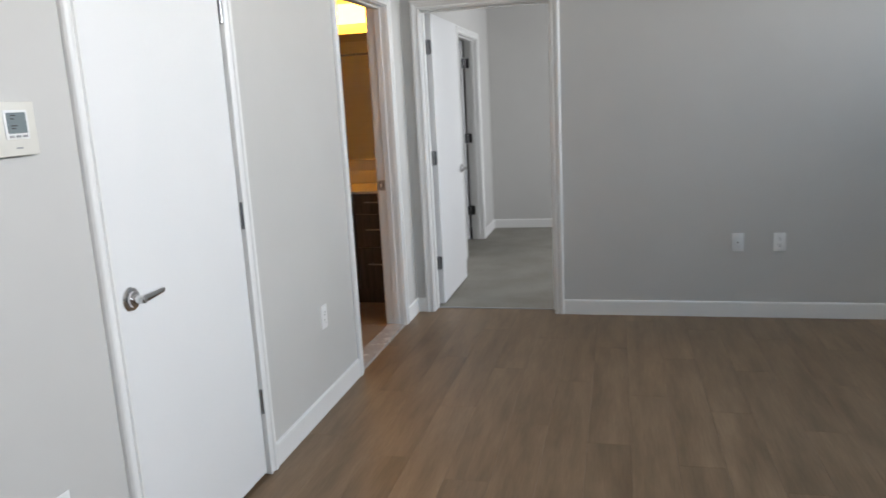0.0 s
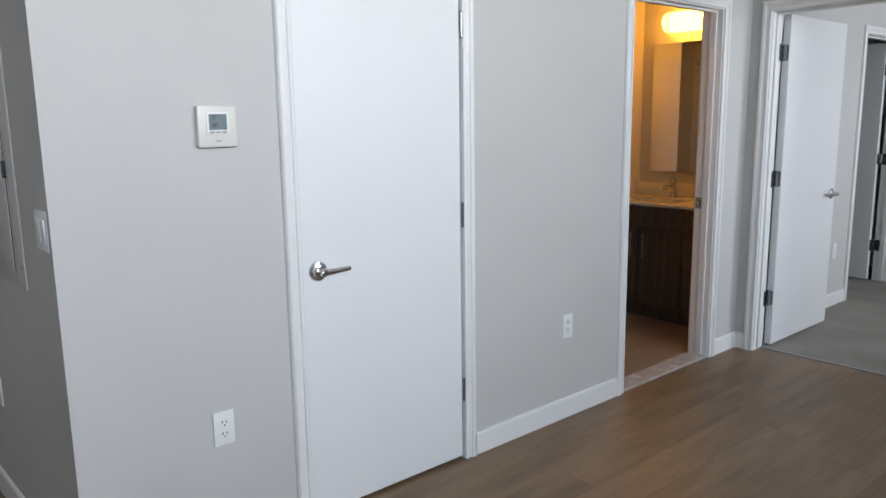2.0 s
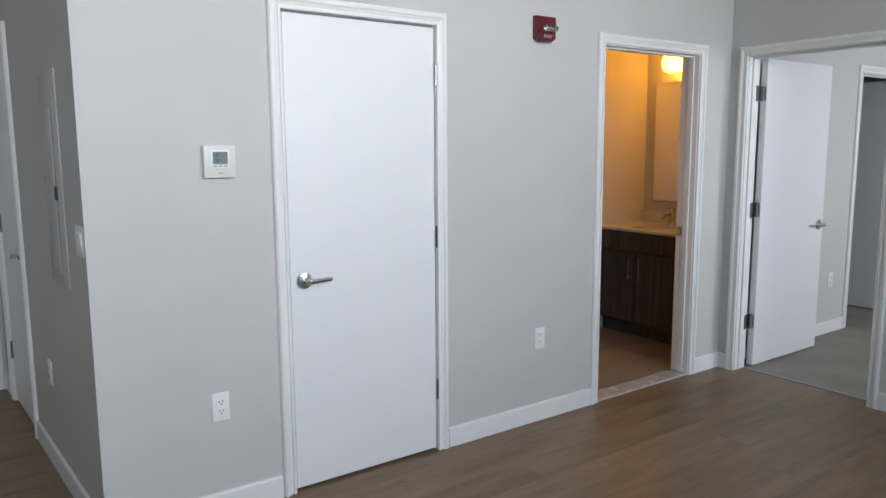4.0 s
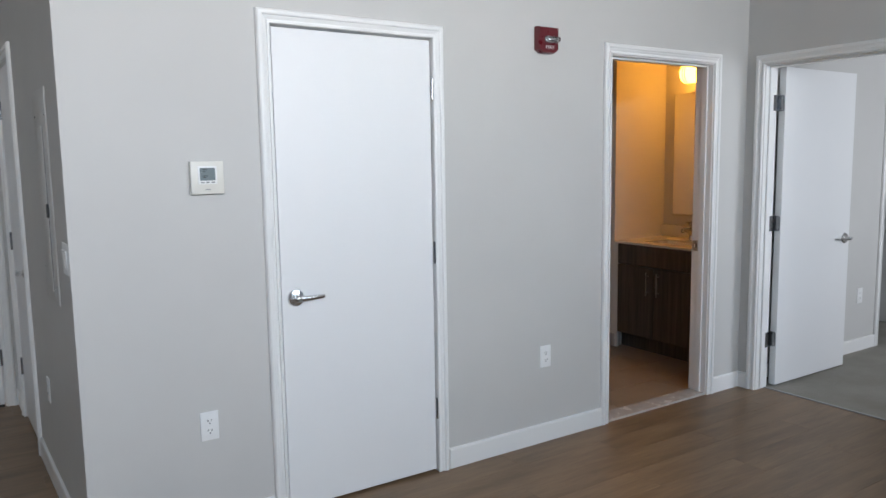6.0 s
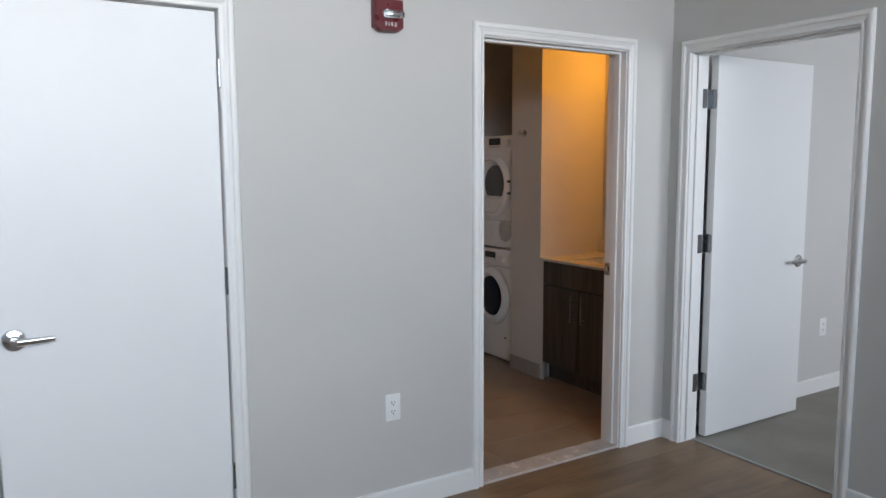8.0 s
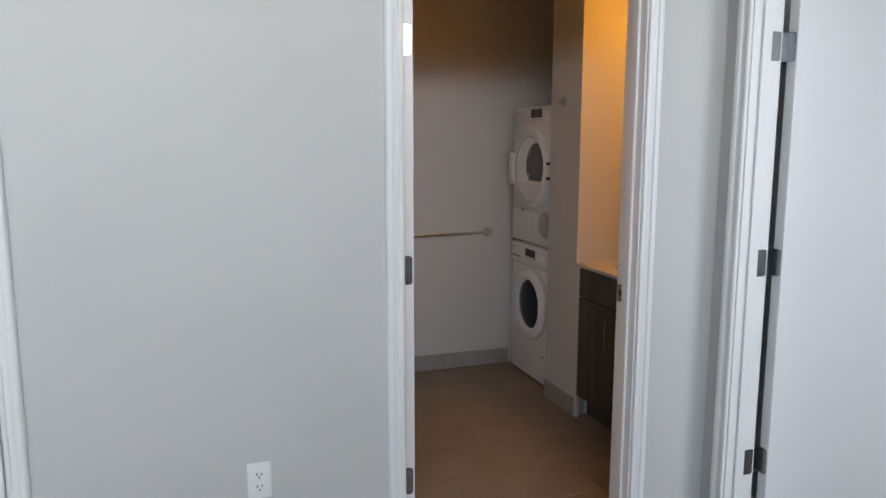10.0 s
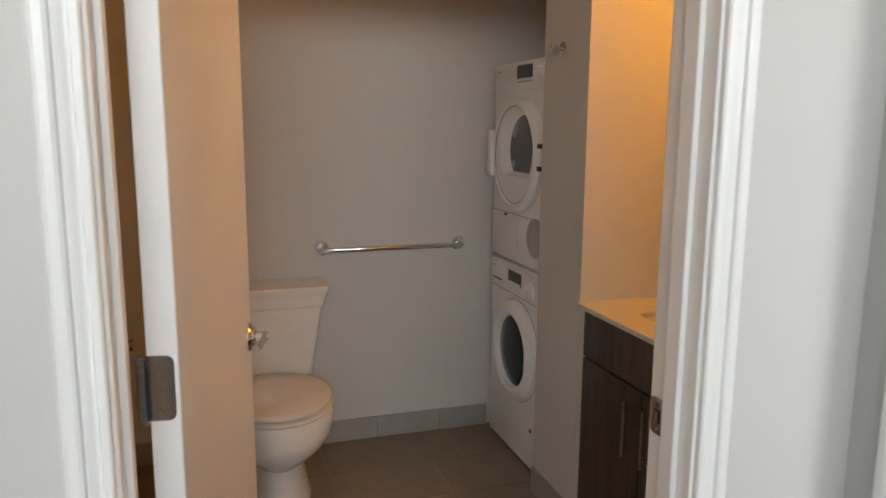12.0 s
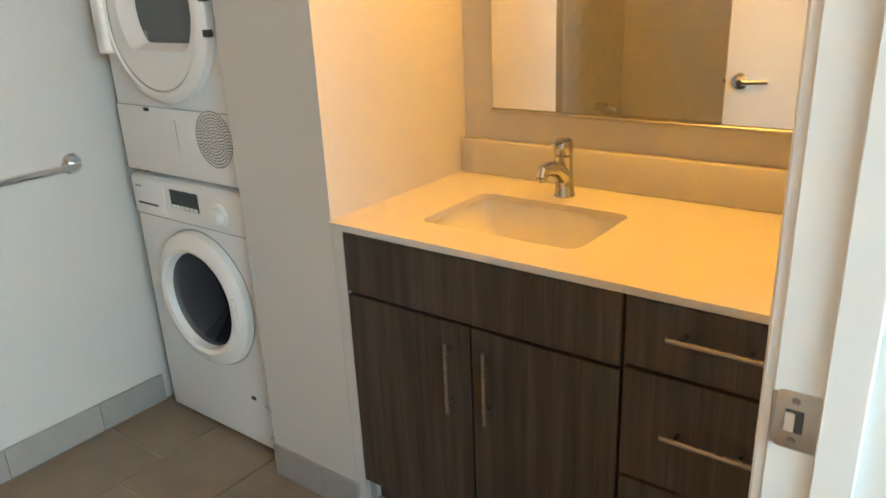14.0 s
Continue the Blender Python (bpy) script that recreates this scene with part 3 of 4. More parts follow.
for s in (-1, 1):
    bm = bmesh.new()
    x0, x1 = s * 0.023 - 0.0165, s * 0.023 + 0.0165
    loft(bm, [[(x0, -0.0055, -0.033), (x1, -0.0055, -0.033), (x1, -0.0055, 0.033), (x0, -0.0055, 0.033)],
              [(x0, -0.0072, -0.033), (x1, -0.0072, -0.033), (x1, -0.0115, 0.033), (x0, -0.0115, 0.033)]])
    part("rocker", bm, PLASTIC, sw)

th = on_wall("thermostat", "cream square thermostat with grey display", "thermostat", (2.504, 0.0, 1.445), "south")
part("body", boxed(-0.063, 0.063, -0.024, 0.0, -0.063, 0.063, bevel=0.004), CREAM, th)
part("bezel", boxed(-0.036, 0.036, -0.0265, -0.0235, -0.024, 0.044, bevel=0.002), PLASTIC, th)
part("display", boxed(-0.029, 0.029, -0.0275, -0.0262, -0.010, 0.038, bevel=0.0005, segs=1), LCD, th, "grey liquid crystal display")
for x in (-0.020, 0.0, 0.020):
    part("button", boxed(x - 0.007, x + 0.007, -0.0285, -0.0262, -0.020, -0.0145, bevel=0.001), GREYP, th)
part("badge", boxed(-0.010, 0.010, -0.0250, -0.0238, -0.046, -0.0425), GREYP, th, "small grey badge")
bm = bmesh.new()
for z, w in ((0.030, 0.016), (0.022, 0.010), (0.006, 0.018), (0.000, 0.012)):
    box(bm, -0.018, -0.018 + w, -0.0281, -0.0274, z, z + 0.003)
part("reading", bm, SLOT, th, "dark bars on the display")

fire = on_wall("fire_alarm_strobe", "red fire alarm horn with clear strobe lens", "fire alarm", (4.214, 0.0, 2.088), "south")
bm = bmesh.new()
prof = [(-0.064, 0.062), (0.064, 0.062), (0.064, -0.050), (0.038, -0.066), (-0.038, -0.066), (-0.064, -0.050)]
loft(bm, [[(x, 0.0, z) for x, z in prof], [(x, -0.030, z) for x, z in prof], [(x * 0.93, -0.040, z * 0.93) for x, z in prof]])
part("housing", bm, RED, fire)
bm = bmesh.new()
pts = rounded_rect(-0.050, 0.046, -0.016, 0.016, 0.015)
loft(bm, [[(x + 0.012, -0.0395, z) for x, z in pts], [(x + 0.012, -0.058, z) for x, z in pts], [(x * 0.85 + 0.012, -0.068, z * 0.7) for x, z in pts]])
part("strobe_lens", bm, GLASS, fire, "clear strobe lens")
part("reflector", boxed(-0.030, 0.050, -0.0520, -0.0402, -0.011, 0.011, bevel=0.004), CHROME, fire, "silvered strobe reflector")
cu = bpy.data.curves.new("fire_text", "FONT")
cu.body, cu.size, cu.extrude, cu.align_x = "FIRE", 0.023, 0.0006, "CENTER"
cu.space_character = 1.35
tmp = new("fire_text", cu)
dg = bpy.context.evaluated_depsgraph_get()
me = bpy.data.meshes.new_from_object(tmp.evaluated_get(dg))
bpy.data.objects.remove(tmp)
me.materials.clear()
me.materials.append(PLASTIC)
txt = new("lettering", me)
txt.parent = fire
txt.matrix_local = pose(0.004, -0.0407, -0.046, 90, 0, 0)
tagged(txt, "white word FIRE")

pnl = skewed(on_wall("electrical_panel", "flush grey electrical panel cover with narrow door", "electrical panel", (2.012, 0.47, 1.38), "west"))
part("cover", boxed(-0.17, 0.15, -0.005, 0.0, -0.43, 0.42, bevel=0.002), WALL, pnl)
part("panel_door", boxed(-0.130, 0.044, -0.009, -0.004, -0.385, 0.275, bevel=0.002), WALL, pnl)
part("slot", boxed(0.046, 0.053, -0.0062, -0.0045, -0.385, 0.275), SLOT, pnl, "dark gap beside the panel door")
part("slot", boxed(0.076, 0.079, -0.0060, -0.0045, -0.40, 0.25), GREYP, pnl, "thin grey gap in the cover")
part("latch", boxed(0.040, 0.066, -0.013, -0.004, -0.085, -0.03, bevel=0.003), SLOT, pnl, "dark latch")
for x, z in ((-0.137, 0.32), (0.125, 0.316), (-0.150, 0.0), (-0.145, -0.055), (-0.155, -0.30), (0.125, -0.36)):
    bm = bmesh.new()
    lathe(bm, [(0.0, 0.0), (0.005, 0.0), (0.004, 0.002), (0.0, 0.002)], (x, -0.005, z), (0, -1, 0), 10)
    part("screw", bm, HINGE, pnl)


# ---- bathroom ----
def vanity():
    v = thing("vanity_cabinet", "dark brown wood-grain vanity cabinet with bar pulls", "cabinet", (6.014, 0.710, 0.022))
    # local: x into the wall, y along the vanity
    y0, y1 = 0.147 - 0.735, 1.2355 - 0.735
    bm = bmesh.new()
    box(bm, 0.004, 0.554, y0, y0 + 0.018, 0.10, 0.815)
    box(bm, 0.004, 0.554, y1 - 0.018, y1, 0.10, 0.815)
    box(bm, 0.004, 0.554, y0 + 0.018, y1 - 0.018, 0.10, 0.118)
    box(bm, 0.542, 0.554, y0 + 0.018, y1 - 0.018, 0.118, 0.815)
    box(bm, 0.004, 0.020, y0 + 0.018, y1 - 0.018, 0.118, 0.815)
    part("body", bm, LAMINATE, v)
    part("toe_kick", boxed(0.075, 0.554, y0 + 0.001, y1 - 0.001, -0.022, 0.10), LAMINATE, v)
    part("filler", boxed(-0.014, 0.003, 1.203 - 0.735, 1.2355 - 0.735, -0.022, 0.814), WALL, v, "pale filler strip against the wall")
    def front(name, a, b, z0, z1):
        return part(name, boxed(-0.016, 0.003, a - 0.735 + 0.002, b - 0.735 - 0.002, z0 + 0.0028, z1 - 0.0028, bevel=0.0012, segs=1), LAMINATE, v)
    def pull(parent, a, z, c, w):
        bm = bmesh.new()
        p, q = Vector((-0.046, a - 0.735, z)), Vector((-0.046, c - 0.735, w))
        d = (q - p).normalized()
        tube(bm, [p, q], 0.0048, 12)
        for e in (p + d * 0.026, q - d * 0.026):
            tube(bm, [e, e + Vector((0.032, 0, 0))], 0.0045, 10)
        part("handle", bm, PULL, parent, "brushed nickel bar pull")
    front("false_front", 0.494, 1.201, 0.657, 0.812)
    a = front("cabinet_door", 0.840, 1.201, 0.105, 0.654)
    b = front("cabinet_door", 0.494, 0.838, 0.105, 0.654)
    pull(a, 0.887, 0.438, 0.887, 0.615)
    pull(b, 0.787, 0.443, 0.787, 0.620)
    for z0, z1, hz in ((0.669, 0.812, 0.755), (0.425, 0.666, 0.556), (0.105, 0.422, 0.30)):
        d = front("drawer", 0.152, 0.491, z0, z1)
        pull(d, 0.236, hz, 0.402, hz)
    return v


vanity()

counter = thing("countertop", "white quartz vanity top with undermount sink", "countertop", (0, 0, 0.022))
bm = bmesh.new()
CX0, CX1, CY0, CY1 = 5.988, 6.569, 0.121, 1.2115
SX0, SX1, SY0, SY1 = 6.102, 6.378, 0.616, 1.026
inner = rounded_rect(SX0, SX1, SY0, SY1, 0.035)
n = len(inner) // 4
corners = ((CX1, CY1), (CX0, CY1), (CX0, CY0), (CX1, CY0))
for z, flip in ((0.832, False), (0.816, True)):
    iv = [bm.verts.new((x, y, z)) for x, y in inner]
    ov = [bm.verts.new((x, y, z)) for x, y in corners]
    for c in range(4):
        for i in range(n - 1):
            bm.faces.new((ov[c], iv[c * n + i], iv[c * n + i + 1]))
        k = (c + 1) % 4
        bm.faces.new((ov[c], iv[c * n + n - 1], iv[(k * n) % len(iv)], ov[k]))
    if not flip:
        top_i, top_o = iv, ov
    else:
        for i in range(len(iv)):
            j = (i + 1) % len(iv)
            bm.faces.new((top_i[i], top_i[j], iv[j], iv[i]))
        for i in range(4):
            j = (i + 1) % 4
            bm.faces.new((top_o[i], ov[i], ov[j], top_o[j]))
part("slab", bm, QUARTZ, counter)
part("backsplash", boxed(6.538, 6.5685, 0.122, 1.2105, 0.8325, 0.930, bevel=0.003), QUARTZ, counter)
bm = bmesh.new()
loops = []
for off, z, r in ((-0.012, 0.8155, 0.04), (-0.010, 0.806, 0.04), (0.0, 0.756, 0.04), (0.014, 0.706, 0.05), (0.045, 0.684, 0.06), (0.10, 0.678, 0.03)):
    loops.append([(x, y, z) for x, y in rounded_rect(SX0 + off, SX1 - off, SY0 + off, SY1 - off, min(r, (SX1 - SX0) / 2 - off - 0.005))])
rings = [[bm.verts.new(p) for p in lp] for lp in loops]
for a, b in zip(rings, rings[1:]):
    for k in range(len(a)):
        bm.faces.new((a[k], a[(k + 1) % len(a)], b[(k + 1) % len(a)], b[k]))
bm.faces.new(rings[-1])
sink = part("sink_basin", bm, PORCELAIN, counter, "white undermount basin")
bm = bmesh.new()
lathe(bm, [(0.0, 0.001), (0.010, 0.001), (0.012, 0.004), (0.022, 0.004), (0.024, 0.0)], (6.240, 0.821, 0.678), (0, 0, 1), 24)
part("drain", bm, CHROME, sink)

faucet = thing("faucet", "chrome single-lever basin faucet", "faucet", (6.452, 0.829, 0.854))
bm = bmesh.new()
lathe(bm, [(0.0, 0.0), (0.027, 0.0), (0.027, 0.004), (0.024, 0.010), (0.022, 0.06), (0.022, 0.105), (0.0, 0.107)], (0, 0, 0), (-0.06, 0.0, 1), 28)
part("body", bm, POLISHED, faucet)
bm = bmesh.new()
tube(bm, [(0.0, 0, 0.040), (-0.022, 0, 0.064), (-0.055, 0, 0.082), (-0.092, 0, 0.088), (-0.112, 0, 0.086), (-0.116, 0, 0.072)], 0.014, 18, [0.020, 0.021, 0.019, 0.017, 0.016, 0.0145])
lathe(bm, [(0.0, 0.0), (0.0125, 0.0), (0.0135, 0.004), (0.0135, 0.012), (0.0, 0.012)], (-0.116, 0, 0.062), (0, 0, 1), 18)
part("spout", bm, POLISHED, faucet)
bm = bmesh.new()
lathe(bm, [(0.0, 0.0), (0.023, 0.0), (0.024, 0.02), (0.021, 0.033), (0.0, 0.036)], (-0.007, 0, 0.111), (-0.1, 0, 1), 26)
box(bm, -0.070, -0.005, -0.010, 0.010, 0.138, 0.147, bevel=0.004)
part("lever", bm, POLISHED, faucet)

mir = thing("mirror", "large frameless wall mirror over the vanity", "mirror", (6.569, 0.630, 1.040))
part("glass", boxed(-0.014, 0.0, -0.481, 0.481, 0.0, 0.963, bevel=0.003, segs=1), MIRROR, mir)
part("channel", boxed(-0.018, -0.0001, -0.483, 0.483, -0.009, -0.0005, bevel=0.001, segs=1), NICKEL, mir, "thin metal channel under the glass")
for y in (-0.3, 0.3):
    part("clip", boxed(-0.020, -0.0142, y - 0.012, y + 0.012, 0.955, 0.971, bevel=0.002), NICKEL, mir)

lamp = thing("vanity_light", "lit horizontal glass bar light over the mirror", "wall lamp", (6.475, 0.648, 2.138))
bm = bmesh.new()
lathe(bm, [(0.0, -0.312), (0.045, -0.311), (0.062, -0.306), (0.071, -0.294), (0.073, -0.280), (0.073, 0.280), (0.071, 0.294), (0.062, 0.306), (0.045, 0.311), (0.0, 0.312)], (0, 0, 0), (0, 1, 0), 36)
part("shade", bm, LAMPGLASS, lamp, "glowing opal glass cylinder with rounded ends")
part("back_plate", boxed(0.080, 0.094, -0.26, 0.26, -0.055, 0.055, bevel=0.006), NICKEL, lamp)
for y in (-0.272, -0.252, 0.252, 0.272):
    bm = bmesh.new()
    lathe(bm, [(0.0735, -0.003), (0.0765, -0.003), (0.0765, 0.003), (0.0735, 0.003), (0.0735, -0.003)], (0, y, 0), (0, 1, 0), 36)
    if abs(y) < 0.26:
        box(bm, 0.072, 0.082, y - 0.005, y + 0.005, -0.01, 0.01)
    part("band", bm, NICKEL, lamp, "thin metal band")


def appliance_body(parent, w, d, h):
    bm = bmesh.new()
    box(bm, 0.0, d - 0.04, -w / 2, w / 2, 0.012, h, bevel=0.012, segs=3)
    return part("body", bm, ENAMEL, parent)


def foot_set(parent):
    for x in (0.05, 0.48):
        for y in (-0.25, 0.25):
            bm = bmesh.new()
            lathe(bm, [(0.0, 0.0), (0.022, 0.0), (0.02, 0.010), (0.008, 0.013), (0.0, 0.013)], (x, y, 0.0), (0, 0, 1), 14)
            part("foot", bm, RUBBER, parent)


WC = 1.857
washer = thing("washing_machine", "white front-loading washing machine with dark round door", "washing machine", (6.05, WC, 0.0))
appliance_body(washer, 0.592, 0.55, 0.853)
foot_set(washer)
part("control_panel", boxed(-0.004, 0.02, -0.293, 0.293, 0.726, 0.847, bevel=0.004), ENAMEL, washer)
wd = part("display", boxed(-0.0065, 0.0, -0.050, 0.086, 0.768, 0.826, bevel=0.001, segs=1), BLACKP, washer, "black display window")
bm = bmesh.new()
for i in range(6):
    box(bm, -0.0080, -0.003, -0.046 + i * 0.0218, -0.029 + i * 0.0218, 0.770, 0.780)
part("buttons", bm, PLASTIC, washer, "row of small buttons")
bm = bmesh.new()
lathe(bm, [(0.0, 0.0), (0.034, 0.0), (0.034, 0.004), (0.026, 0.007), (0.024, 0.024), (0.020, 0.028), (0.0, 0.028)], (-0.004, -0.147, 0.777), (-1, 0, 0), 28)
part("knob", bm, ENAMEL, washer, "white programme knob")
part("detergent_drawer", boxed(-0.0068, 0.0, 0.120, 0.285, 0.734, 0.842, bevel=0.003), ENAMEL, washer)
part("grip", boxed(-0.008, -0.004, 0.156, 0.262, 0.760, 0.766), SLOT, washer, "dark drawer grip")
part("badge", boxed(-0.0078, -0.006, 0.235, 0.265, 0.815, 0.821), GREYP, washer, "small grey badge")
part("catch", boxed(-0.0025, 0.002, -0.182, -0.162, 0.178, 0.190, bevel=0.0008, segs=1), SLOT, washer, "small dark filter catch")
bm = bmesh.new()
tube(bm, [(-0.0005, -0.215 - 0.045 * math.sin(radians(a)), 0.115 + 0.060 * math.cos(radians(a))) for a in range(10, 175, 12)], 0.0016, 6)
part("hatch_seam", bm, GREYP, washer, "curved seam of the filter hatch")
part("panel_seam", boxed(-0.0008, 0.001, -0.288, 0.288, 0.7225, 0.7255), GREYP, washer)


def round_door(parent, z, ring_r, hole_r, glass_mat, y=0.0):
    bm = bmesh.new()
    lathe(bm, [(ring_r - 0.006, -0.004), (ring_r, 0.004), (ring_r - 0.004, 0.022), (ring_r - 0.020, 0.036), (hole_r + 0.016, 0.042), (hole_r + 0.004, 0.036), (hole_r - 0.004, 0.012), (hole_r - 0.01, -0.002)], (0.0, y, z), (-1, 0, 0), 56)
    d = part("door", bm, ENAMEL, parent, "round white porthole door")
    bm = bmesh.new()
    lathe(bm, [(hole_r, 0.010), (hole_r * 0.97, 0.016), (hole_r * 0.80, 0.024), (hole_r * 0.5, 0.031), (hole_r * 0.2, 0.034), (0.0, 0.0345)], (0.0, y, z), (-1, 0, 0), 56)
    part("glass", bm, glass_mat, d, "dark domed glass")
    bm = bmesh.new()
    lathe(bm, [(ring_r + 0.004, 0.0), (ring_r + 0.0045, 0.0012), (ring_r + 0.0005, 0.0012), (ring_r, 0.0)], (-0.0002, y, z), (-1, 0, 0), 56)
    part("seam", bm, GREYP, d, "grey seam round the door")
    return d


wdoor = round_door(washer, 0.488, 0.219, 0.156, GLASSD, -0.012)
part("handle", boxed(-0.046, -0.030, -0.205, -0.180, 0.44, 0.54, bevel=0.006), ENAMEL, wdoor)

dryer = thing("dryer", "white tumble dryer stacked on the washing machine", "dryer", (6.05, WC, 0.854))
appliance_body(dryer, 0.592, 0.55, 0.848)
foot_set(dryer)
part("control_panel", boxed(-0.004, 0.02, -0.293, 0.293, 0.735, 0.842, bevel=0.004), ENAMEL, dryer)
part("display", boxed(-0.0065, 0.0, -0.108, 0.040, 0.778, 0.830, bevel=0.001, segs=1), BLACKP, dryer, "black display window")
part("buttons", boxed(-0.006, -0.003, -0.100, 0.032, 0.762, 0.767), GREYP, dryer, "thin row of buttons")
bm = bmesh.new()
lathe(bm, [(0.0, 0.0), (0.034, 0.0), (0.034, 0.004), (0.026, 0.007), (0.024, 0.024), (0.020, 0.028), (0.0, 0.028)], (-0.004, -0.200, 0.790), (-1, 0, 0), 28)
part("knob", bm, ENAMEL, dryer, "white programme knob")
part("badge", boxed(-0.0055, -0.0035, 0.215, 0.248, 0.812, 0.818), GREYP, dryer, "small grey badge")
# porthole with a flat-bottomed dark window
DZ = 0.469
bm = bmesh.new()
lathe(bm, [(0.226, -0.004), (0.235, 0.004), (0.233, 0.026), (0.219, 0.040), (0.205, 0.043), (0.200, 0.037), (0.196, 0.034)], (0.0, -0.012, DZ), (-1, 0, 0), 56)
ddoor = part("door", bm, ENAMEL, dryer, "round white dryer door")
def dish(scale, x, shift=0.0):
    """A circle cut off flat below, scaled about its middle."""
    out = []
    for k in range(48):
        a = 2 * math.pi * k / 48
        y, z = 0.168 * math.cos(a), 0.170 * math.sin(a)
        z = max(z, -0.112)
        out.append((x, y * scale - 0.030 + shift, DZ + 0.022 + z * scale))
    return out
bm = bmesh.new()
disc = [(-0.034, 0.197 * math.cos(2 * math.pi * k / 48) - 0.012, DZ + 0.197 * math.sin(2 * math.pi * k / 48)) for k in range(48)]
loft(bm, [disc, dish(1.0, -0.036), dish(0.985, -0.034), dish(0.90, -0.022, -0.008), dish(0.82, -0.007, -0.020)], cap=False)
part("window_rim", bm, ENAMEL, ddoor, "white sunken rim round the window")
bm = bmesh.new()
loft(bm, [dish(0.83, -0.006, -0.020), dish(0.80, -0.010, -0.020), dish(0.40, -0.014, -0.020)])
part("glass", bm, SMOKE, ddoor, "grey smoked window with a flat lower edge")
bm = bmesh.new()
box(bm, -0.056, -0.018, 0.195, 0.244, -0.10 + DZ, 0.10 + DZ, bevel=0.010, segs=3)
part("handle", bm, ENAMEL, ddoor, "white moulded door grip")
for z in (-0.043, 0.043):
    part("hinge", boxed(-0.036, -0.020, -0.258, -0.234, DZ + z - 0.009, DZ + z + 0.009, bevel=0.002), SLOT, ddoor)
bm = bmesh.new()
lathe(bm, [(0.1962, 0.0342), (0.198, 0.0358), (0.2000, 0.0378), (0.1990, 0.0384), (0.1966, 0.0362), (0.1962, 0.0342)], (0.0, -0.012, DZ), (-1, 0, 0), 56)
part("seam", bm, GREYP, ddoor, "thin dark line inside the ring")
part("service_panel", boxed(-0.003, 0.01, -0.293, 0.293, 0.016, 0.218, bevel=0.002), ENAMEL, dryer)
part("panel_seam", boxed(-0.0034, -0.002, -0.285, 0.285, 0.216, 0.219), GREYP, dryer)
part("catch", boxed(-0.0065, -0.002, 0.122, 0.146, 0.203, 0.213, bevel=0.001, segs=1), SLOT, dryer, "small dark catch")
part("panel_line", boxed(-0.0036, -0.0025, 0.000, 0.002, 0.09, 0.185), GREYP, dryer)
bm = bmesh.new()
lathe(bm, [(0.0, 0.001), (0.080, 0.001), (0.084, 0.0)], (-0.003, -0.172, 0.144), (-1, 0, 0), 40)
vent = part("vent_grille", bm, ENAMEL, dryer, "round perforated air grille")
bm = bmesh.new()
for ring in range(1, 10):
    for i in range(ring * 6):
        a = 2 * math.pi * i / (ring * 6) + ring * 0.13
        r = ring * 0.0086
        c = Vector((-0.0042, -0.172 + r * math.cos(a), 0.144 + r * math.sin(a)))
        vs = [bm.verts.new(c + Vector((-0.0003, 0.0030 * math.cos(k * 1.0472), 0.0030 * math.sin(k * 1.0472)))) for k in range(6)]
        ws = [bm.verts.new(v.co + Vector((0.001, 0, 0))) for v in vs]
        bm.faces.new(vs)
        for k in range(6):
            bm.faces.new((vs[k], vs[(k + 1) % 6], ws[(k + 1) % 6], ws[k]))
tagged(part("perforation", bm, SLOT, vent, "small dark holes"), kind="stuff")

# toilet
toilet = thing("toilet", "white two-piece toilet with closed lid against the wall", "toilet", (5.024, 2.222, 0.0))
def egg(cy, hw, front, backy, z, n=36):
    out = []
    for k in range(n):
        a = 2 * math.pi * k / n
        s, c = math.sin(a), math.cos(a)
        y = cy + (front if s < 0 else backy) * (abs(s) ** 0.92) * (1 if s > 0 else -1)
        out.append((hw * c, y, z))
    return out
bm = bmesh.new()
loft(bm, [egg(-0.34, 0.132, 0.285, 0.21, 0.0), egg(-0.34, 0.134, 0.287, 0.21, 0.014), egg(-0.34, 0.120, 0.268, 0.20, 0.05), egg(-0.34, 0.113, 0.250, 0.20, 0.13),
          egg(-0.35, 0.115, 0.252, 0.21, 0.18), egg(-0.40, 0.150, 0.268, 0.22, 0.225), egg(-0.44, 0.188, 0.272, 0.24, 0.27), egg(-0.46, 0.208, 0.268, 0.26, 0.315),
          egg(-0.47, 0.214, 0.254, 0.268, 0.36), egg(-0.475, 0.212, 0.246, 0.266, 0.385), egg(-0.475, 0.206, 0.240, 0.265, 0.396)])
part("bowl", bm, PORCELAIN, toilet)
bm = bmesh.new()
loft(bm, [egg(-0.475, 0.198, 0.234, 0.230, 0.398), egg(-0.475, 0.209, 0.246, 0.232, 0.402), egg(-0.475, 0.209, 0.246, 0.232, 0.412), egg(-0.475, 0.202, 0.239, 0.228, 0.4165), egg(-0.475, 0.172, 0.209, 0.21, 0.4165)])
part("seat", bm, SEAT, toilet)
bm = bmesh.new()
loft(bm, [egg(-0.475, 0.170, 0.207, 0.210, 0.4172), egg(-0.475, 0.182, 0.219, 0.220, 0.4240), egg(-0.475, 0.204, 0.241, 0.232, 0.4245), egg(-0.475, 0.207, 0.244, 0.233, 0.428), egg(-0.475, 0.206, 0.243, 0.233, 0.437), egg(-0.475, 0.194, 0.231, 0.222, 0.445), egg(-0.475, 0.10, 0.125, 0.13, 0.447)])
part("lid", bm, SEAT, toilet, "closed toilet lid")
for x in (-0.07, 0.07):
    part("hinge", boxed(x - 0.018, x + 0.018, -0.252, -0.225, 0.398, 0.428, bevel=0.006), SEAT, toilet)
bm = bmesh.new()
loops = []
